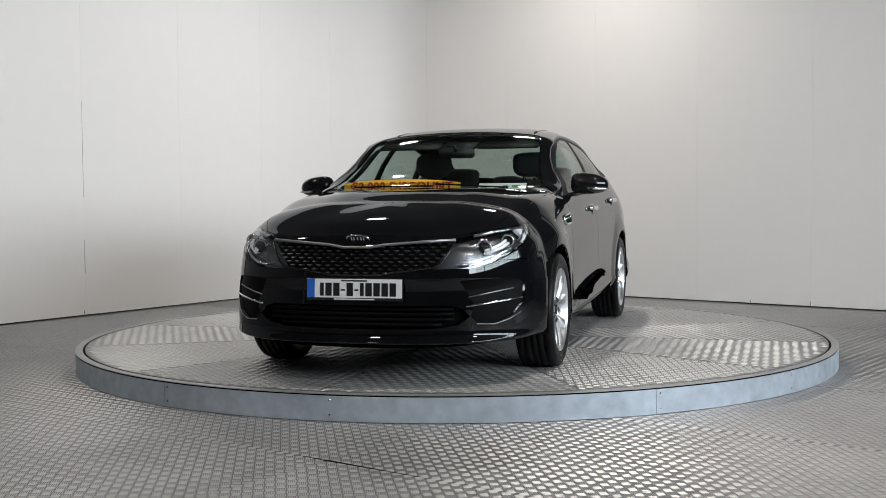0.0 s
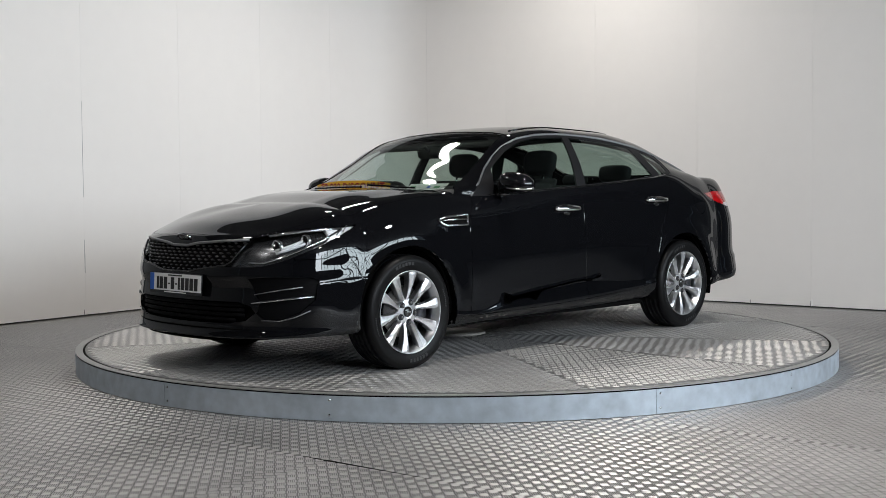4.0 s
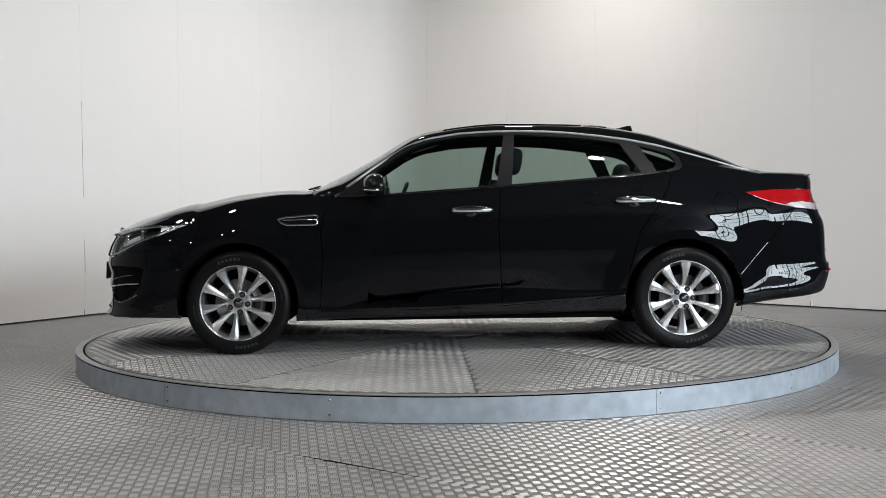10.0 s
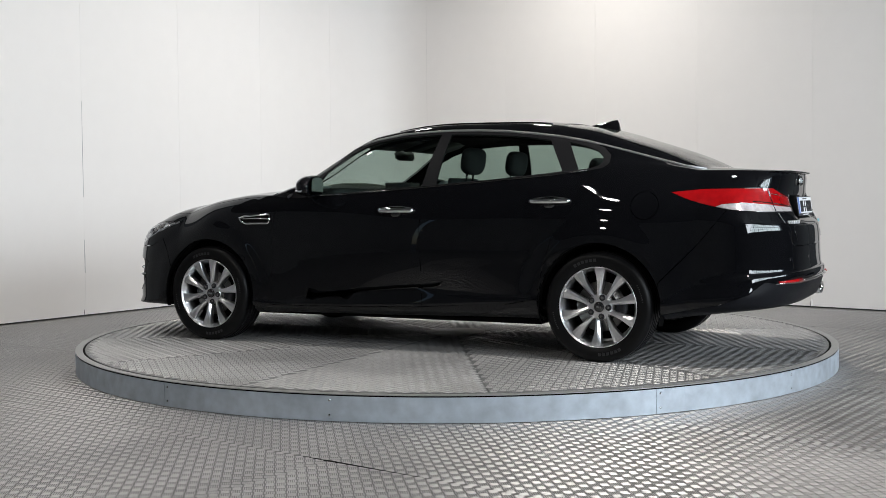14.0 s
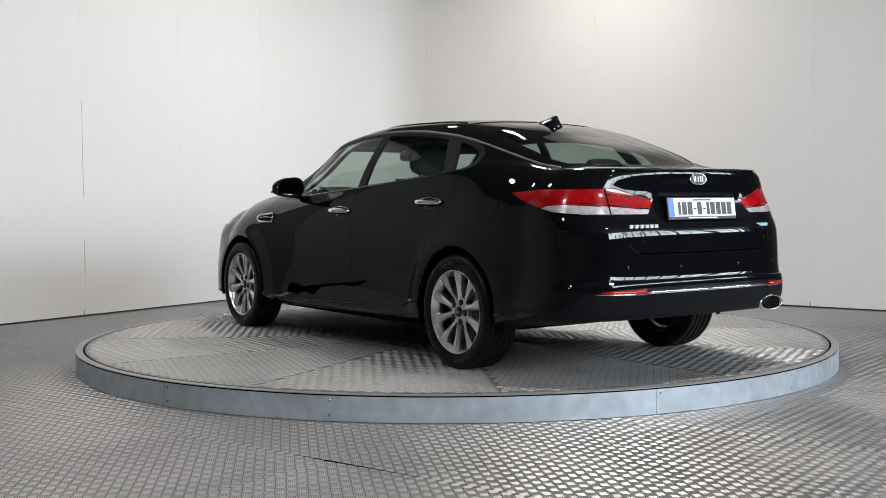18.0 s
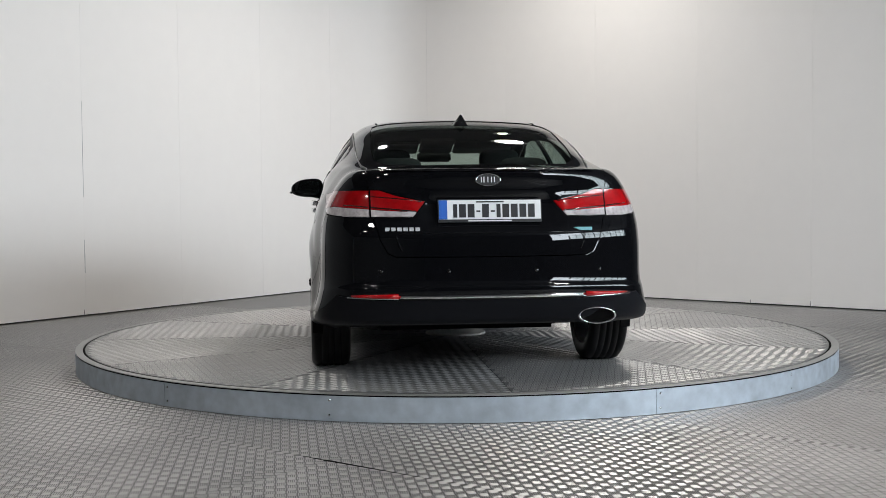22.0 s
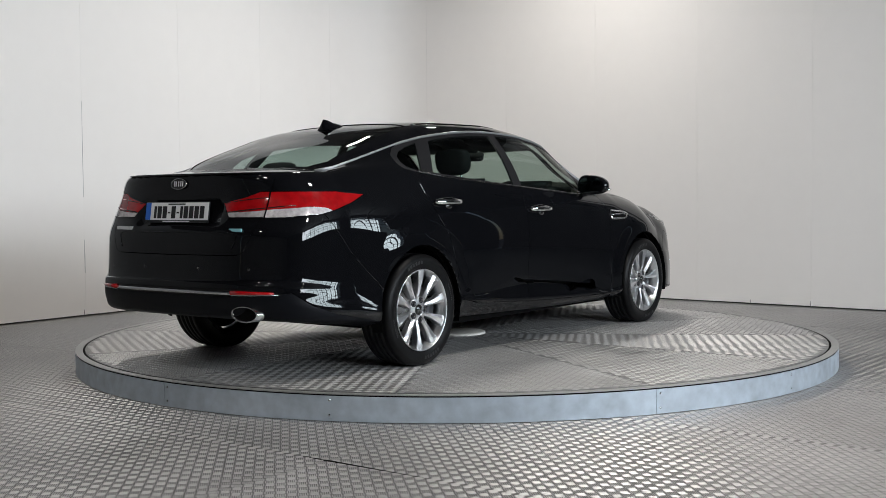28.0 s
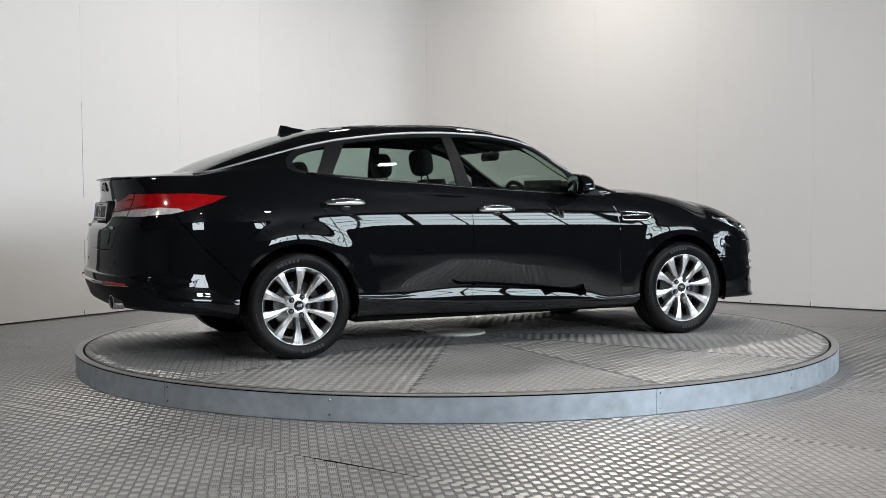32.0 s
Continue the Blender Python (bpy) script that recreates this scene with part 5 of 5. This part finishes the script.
    # chrome frame of the grille
    up = [(y, z + 0.004) for y, z in ((-.50, .744), (-.35, .736), (-.15, .722), (-.07, .709), (.07, .709), (.15, .722), (.35, .736), (.50, .744))]
    part("grille_frame", tube([Vector((front_x(G, y, z) + 0.003, y, z)) for y, z in up], 0.008, 8), "strip_chrome", car, "dull chrome upper grille bar")
    dn = [(y, z) for y, z in GRILLE[5:-1]]
    dn = [(-y, z) for y, z in dn] + [(0, .572)] + dn[::-1]
    part("grille_frame", tube([Vector((front_x(G, y, z) + 0.002, y, z)) for y, z in dn], 0.0055, 8), "gloss_trim", car, "gloss black lower grille bar")
    studs = bmesh.new()
    half = [(y, z) for y, z in GRILLE if y > 0]
    full = half + [(-y, z) for y, z in half[::-1]]
    for r in range(9):
        z = .584 + r * 0.0185
        for k in range(-10, 11):
            y = (k + (0.5 if r % 2 else 0)) * 0.052
            if not in_poly(full, y * 1.05, z):
                continue
            x = front_x(G, y, z) - 0.014
            vs = [studs.verts.new((x + dx, y + dy, z + dz)) for dx, dy, dz in ((0, -0.0150, 0.0025), (0.006, 0, -0.0035), (0, 0.0150, 0.0025), (-0.004, 0, 0.0045))]
            studs.faces.new(vs)
            lower = [studs.verts.new((x + dx - 0.008, y + dy * 1.3, z + dz - 0.006)) for dx, dy, dz in ((0, -0.0150, 0.0025), (0.006, 0, -0.0035), (0, 0.0150, 0.0025))]
            studs.faces.new((vs[0], lower[0], lower[1], vs[1]))
            studs.faces.new((vs[1], lower[1], lower[2], vs[2]))
    tagged(part("grille_stud", studs, "stud_grey", gr, "small bright studs", smooth=False), kind="stuff")
    for z in (.318, .345, .372, .398):
        w = 0.50 if z > .33 else 0.44
        part("intake_slat", tube([Vector((front_x(G, y, z) - 0.02, y, z)) for y in [w * (i / 8 - 1) for i in range(17)]], 0.005, 6, ((0, 0, 1), 2.0)), "intake_plastic", lo)
    # chrome strip across the tail
    part("tail_chrome", tube([Vector((rear_x(G, y, .476) - 0.004, y, .476)) for y in [0.47 * (i / 10 - 1) for i in range(21)]], 0.008, 8, ((0, 0, 1), 1.2)), "chrome", car, "chrome strip along the rear bumper")
    for s in (1, -1):
        part("tail_chrome_end", tube([Vector((rear_x(G, y, .470) - 0.003, y * s, .465 + (y - .47) * 0.02)) for y in (.47, .53, .60, .66, .72)], 0.0035, 6), "chrome", car)
    ed = [(.45, .705), (.468, .74), (.475, .775), (.455, .787), (.40, .790)]
    ed = ed + [(.40 - .08 * k, .790) for k in range(1, 10)] + [(-y, z) for y, z in ed[::-1]]
    part("boot_crease", tube([Vector((rear_x(G, abs(y), z) - 0.001, y, z)) for y, z in ed], 0.0032, 6), "car_paint", car)
    lip = [Vector((rear_x(G, abs(y), 1.09) - 0.006 - 0.008 * (1 - (y / .55) ** 4), y, 1.102)) for y in [0.55 * (i / 14 - 1) for i in range(29)]]
    part("boot_lip", tube(lip, lambda t: 0.019 * min(1.0, 0.15 + 5 * min(t, 1 - t)), 10, ((0, 0, 1), 0.38)), "car_paint", car, "thin black spoiler lip on the boot edge")
    # tail pipe
    b = bmesh.new()
    n = 40
    rings = []
    xe = rear_x(G, .535, .365)
    for kx, w, h in ((0.10, .080, .030), (0.0, .086, .035), (-0.006, .092, .039), (-0.002, .098, .043), (0.06, .098, .043)):
        rings.append([b.verts.new((xe - 0.020 + kx, -.535 + w * math.cos(2 * math.pi * i / n), .366 + h * math.sin(2 * math.pi * i / n))) for i in range(n)])
    for p, q in zip(rings, rings[1:]):
        for i in range(n):
            b.faces.new((p[i], p[(i + 1) % n], q[(i + 1) % n], q[i]))
    bmesh.ops.recalc_face_normals(b, faces=b.faces)
    tp = part("tail_pipe", b, "chrome", car, "oval chrome tail pipe trim")
    b = bmesh.new()
    b.faces.new([b.verts.new((xe - 0.010, -.535 + .086 * math.cos(2 * math.pi * i / n), .366 + .035 * math.sin(2 * math.pi * i / n))) for i in range(n)])
    part("pipe_mouth", b, "black_void", tp)
    # badges and plates
    number_plate(car, "front_plate", (front_x(G, 0, .50) + 0.016, 0, .500), -3, False)
    number_plate(car, "rear_plate", (-2.420, 0.006, .897), -8, True)
    oval_badge(car, (front_x(G, 0, .752) + 0.002, 0, .757), 42, False)
    oval_badge(car, (rear_x(G, 0, 1.055) - 0.003, 0.012, 1.052), -8, True)
    nm = bmesh.new()
    for k in range(6):
        yb = .530 - k * .0296
        xb = rear_x(G, yb - .011, .809)
        box(nm, xb - 0.006, xb + 0.006, yb - .022, yb, .800, .818)
    part("name_badge", nm, "badge_silver", car, "row of small chrome bars", smooth=False)
    part("trim_badge", boxm(rear_x(G, .45, .803) - 0.005, rear_x(G, .45, .803) + 0.004, -.512, -.405, .795, .812, bevel=0.002), "badge_blue", car, "small silver and blue badge", smooth=False)
    for y in (.55, .22, -.22, -.55):
        x = rear_x(G, abs(y), .600)
        part("parking_sensor", lathed([(0.0003, -0.002), (0.010, -0.001), (0.011, 0.003)], "x", 16, (x, y, .600)), "gloss_trim", car)
    # roof fin
    fin = bmesh.new()
    st = []
    for x, h, w in ((-1.065, 0.004, 0.016), (-1.11, 0.020, 0.036), (-1.16, 0.034, 0.044), (-1.21, 0.056, 0.046), (-1.245, 0.066, 0.044), (-1.255, 0.046, 0.042), (-1.262, 0.004, 0.038)):
        z0 = float(pchip(KNOT, ROWS[-1][1], np.array([x]))[0]) - 0.006
        st.append([fin.verts.new(p) for p in ((x, -w, z0), (x, -w * 0.55, z0 + h * 0.5), (x, -0.004, z0 + h), (x, 0.004, z0 + h), (x, w * 0.55, z0 + h * 0.5), (x, w, z0))])
    for p, q in zip(st, st[1:]):
        for i in range(5):
            fin.faces.new((p[i], p[i + 1], q[i + 1], q[i]))
    fin.faces.new(st[0][::-1])
    fin.faces.new(st[-1])
    bmesh.ops.recalc_face_normals(fin, faces=fin.faces)
    part("aerial_fin", fin, "car_paint", car, "black shark-fin aerial")

    # ---- inside
    def cushion(name, x0, x1, y0, y1, z0, z1, rx=0.0, bevel=0.05, material="seat_cloth", pitch=0.0, parent=car, label=""):
        b = bmesh.new()
        box(b, -(x1 - x0) / 2, (x1 - x0) / 2, y0, y1, -(z1 - z0) / 2, (z1 - z0) / 2)
        bmesh.ops.bevel(b, geom=list(b.edges), offset=bevel, segments=4, affect="EDGES")
        ob = part(name, b, material, parent, label)
        ob.matrix_basis = pose((x0 + x1) / 2, 0, (z0 + z1) / 2, 0, pitch, 0)
        return ob

    def pad(x, y, z, w, h, d, pitch, label):
        """A rounded head restraint, wider at its top."""
        b = bmesh.new()
        bmesh.ops.create_uvsphere(b, u_segments=28, v_segments=18, radius=1)
        soft = lambda v, e: math.copysign(abs(v) ** e, v)
        for v in b.verts:
            px, py, pz = v.co
            v.co = Vector((d * soft(px, 0.75), w * soft(py, 0.6) * (1 + 0.10 * pz), h * soft(pz, 0.6)))
        ob = part("head_restraint", b, "seat_cloth", car, label)
        ob.matrix_basis = pose(x, y, z, 0, pitch, 0)
        return ob

    for s in (1, -1):
        y0, y1 = sorted((0.12 * s, 0.62 * s))
        cushion("front_seat", -0.15, 0.36, y0, y1, 0.42, 0.58, label="black cloth front seat cushion")
        cushion("seat_back", -0.30, -0.17, y0, y1, 0.52, 1.10, pitch=-14, label="black cloth seat back")
        pad(-0.375, 0.37 * s, 1.205, 0.135, 0.090, 0.052, -10, "rounded black head restraint")
        for y in (0.32, 0.42):
            part("restraint_post", tube([(-0.325, y * s, 1.03), (-0.365, y * s, 1.16)], 0.007, 6), "chrome", car)
        pad(-1.25, 0.38 * s, 1.135, 0.140, 0.070, 0.050, -14, "rounded black rear head restraint")
    cushion("rear_seat", -1.10, -0.62, -0.66, 0.66, 0.40, 0.58, label="black cloth rear bench")
    cushion("rear_seat_back", -1.20, -1.06, -0.66, 0.66, 0.50, 1.07, pitch=-20, label="black cloth rear seat back")
    pad(-1.25, 0.0, 1.095, 0.115, 0.045, 0.042, -14, "low black middle head restraint")
    cushion("parcel_shelf", -1.90, -1.22, -0.60, 0.60, 0.98, 1.02, bevel=0.01, material="dash_plastic")
    cushion("dashboard", 0.46, 0.83, -0.66, 0.66, 0.70, 1.038, bevel=0.05, material="dash_plastic", label="dark grey dashboard")
    cushion("dash_shelf", 0.70, 0.97, -0.60, 0.60, 0.90, 0.996, bevel=0.01, material="dash_plastic")
    cushion("instrument_hood", 0.46, 0.66, -0.58, -0.18, 0.96, 1.085, bevel=0.04, material="dash_plastic")
    cushion("centre_console", -0.20, 0.55, -0.11, 0.11, 0.35, 0.62, bevel=0.03, material="dash_plastic")
    cushion("cabin_floor", -1.9, 0.95, -0.70, 0.70, 0.27, 0.30, bevel=0.005, material="dash_plastic")
    b = bmesh.new()
    R0, r0 = 0.185, 0.016
    lathe(b, [(R0 + r0 * math.cos(a), r0 * math.sin(a)) for a in [2 * math.pi * i / 10 for i in range(10)]], "x", 40, close=True)
    for dy, dz in ((1, 0), (-1, 0), (0, -1)):
        join_bm(b, tube([(0.01, 0, 0), (0.0, 0.17 * dy, 0.17 * dz)], 0.02, 6))
    join_bm(b, lathed([(0.0005, -0.03), (0.05, -0.028), (0.06, 0.0), (0.05, 0.03)], "x", 20))
    sw = part("steering_wheel", b, "dash_plastic", car, "black three-spoke steering wheel")
    sw.matrix_basis = pose(0.40, -0.37, 0.90, 0, -22, 0)
    im = part("inside_mirror", boxm(-0.02, 0.015, -0.125, 0.125, -0.034, 0.034, bevel=0.012), "dash_plastic", car)
    im.matrix_basis = pose(0.34, 0, 1.268, 0, 12, 0)
    part("mirror_stalk", tube([(0.36, 0, 1.285), (0.40, 0, 1.315)], 0.012, 6), "dash_plastic", im).matrix_parent_inverse = im.matrix_basis.inverted()
    for s in (1, -1):
        vis = cushion("sun_visor", 0.08, 0.32, *sorted((0.13 * s, 0.56 * s)), 1.325, 1.347, bevel=0.008, material="dash_plastic", pitch=16, label="dark folded sun visor")
    cushion("roof_console", 0.02, 0.30, -0.12, 0.12, 1.33, 1.36, bevel=0.01, material="dash_plastic", pitch=16)
    # discount banner and papers along the foot of the windscreen
    ban = bmesh.new()
    bend = lambda u: 0.888 - 0.16 * max(0.0, abs(u) - 0.15) ** 1.5
    us = [-0.63 + 0.80 * i / 28 for i in range(29)]
    rows2 = []
    for u in us:
        top = 1.086 - 0.024 * (abs(u + 0.23) / 0.40) ** 2.5
        rows2.append((ban.verts.new((bend(u), u, 0.992)), ban.verts.new((bend(u) - 0.012, u, top))))
    for p, q in zip(rows2, rows2[1:]):
        ban.faces.new((p[0], p[1], q[1], q[0]))
    edge = [(p[0].co.copy(), p[1].co.copy()) for p in rows2]
    banner = part("discount_banner", ban, "banner_yellow", car, "yellow-orange paper banner with red discount lettering")
    back = bmesh.new()
    rows3 = [(back.verts.new(lo_ - Vector((0.0015, 0, 0))), back.verts.new(hi_ - Vector((0.0015, 0, 0)))) for lo_, hi_ in edge]
    for p, q in zip(rows3, rows3[1:]):
        back.faces.new((p[0], p[1], q[1], q[0]))
    part("banner_back", back, "banner_back", banner, "plain grey back of the banner")
    txt = bpy.data.curves.new("banner_text", "FONT")
    txt.body, txt.size, txt.extrude, txt.align_x, txt.align_y = "\u20ac2,000 DISCOUNT", 0.072, 0.0004, "CENTER", "CENTER"
    txt.space_character, txt.offset = 1.10, 0.0024
    to = new("banner_text", txt)
    dg = bpy.context.evaluated_depsgraph_get()
    me = bpy.data.meshes.new_from_object(to.evaluated_get(dg))
    bpy.data.objects.remove(to)
    me.materials.clear()
    me.materials.append(MATS["banner_red"])
    wide = max(v.co.x for v in me.vertices) * 2
    for v in me.vertices:
        u = -0.23 + v.co.x * (0.70 / wide)
        z = 1.040 + v.co.y
        v.co = Vector((bend(u) - 0.012 * (z - 0.992) / 0.090 + 0.0022 + v.co.z, u, z))
    lt = new("banner_lettering", me)
    lt.parent = banner
    pb = bmesh.new()
    prow = []
    for i in range(13):
        u = 0.27 + 0.30 * i / 12
        xx = 0.885 - 0.16 * (u - 0.15) ** 1.5 - 0.03
        prow.append((pb.verts.new((xx, u, 1.012)), pb.verts.new((xx - 0.062, u, 1.056))))
    for p, q in zip(prow, prow[1:]):
        pb.faces.new((p[0], p[1], q[1], q[0]))
    pp = part("windscreen_paper", pb, "paper", car, "pale printed paper strip behind the windscreen")
    for u, w, m in ((0.31, 0.05, "paper_green"), (0.44, 0.03, "plate_blue"), (0.50, 0.07, "paper_green")):
        xx = 0.885 - 0.16 * (u - 0.15) ** 1.5 - 0.03
        ob = part("paper_print", boxm(-0.011, 0.011, -w / 2, w / 2, -0.0006, 0.0006), m, pp, smooth=False)
        ob.matrix_basis = pose(xx - 0.028, u, 1.0345, 0, 36, -6)
    # pale strips behind the rear glass, standing for the lit wall seen through gaps
    for y, wd in ((0.36, 0.16), (-0.14, 0.075), (0.07, 0.06)):
        z = 1.16 if wd < 0.1 else 1.15
        st2 = part("wall_glimpse", boxm(-0.0008, 0.0008, -wd / 2, wd / 2, -0.012, 0.014 + (0.012 if wd < 0.1 else 0)), "paper", car, smooth=False)
        st2.matrix_basis = pose(-1.80, y, z - 0.03, 0, 62, 0)
    return car


car = build_car()


def motions():
    """The deck and the car turn together, at one steady speed."""
    drows, crows = [], []
    for i in range(33):
        a = YAW0 + TURN * i
        c, s = math.cos(radians(a)), math.sin(radians(a))
        drows.append((float(i), pose(0, 0, DECK_H, 0, 0, a)))
        crows.append((float(i), pose(c * HUB_CAR[0] - s * HUB_CAR[1], s * HUB_CAR[0] + c * HUB_CAR[1], DECK_H, 0, 0, a)))
    walk(deck, drows)
    walk(car, crows)


motions()
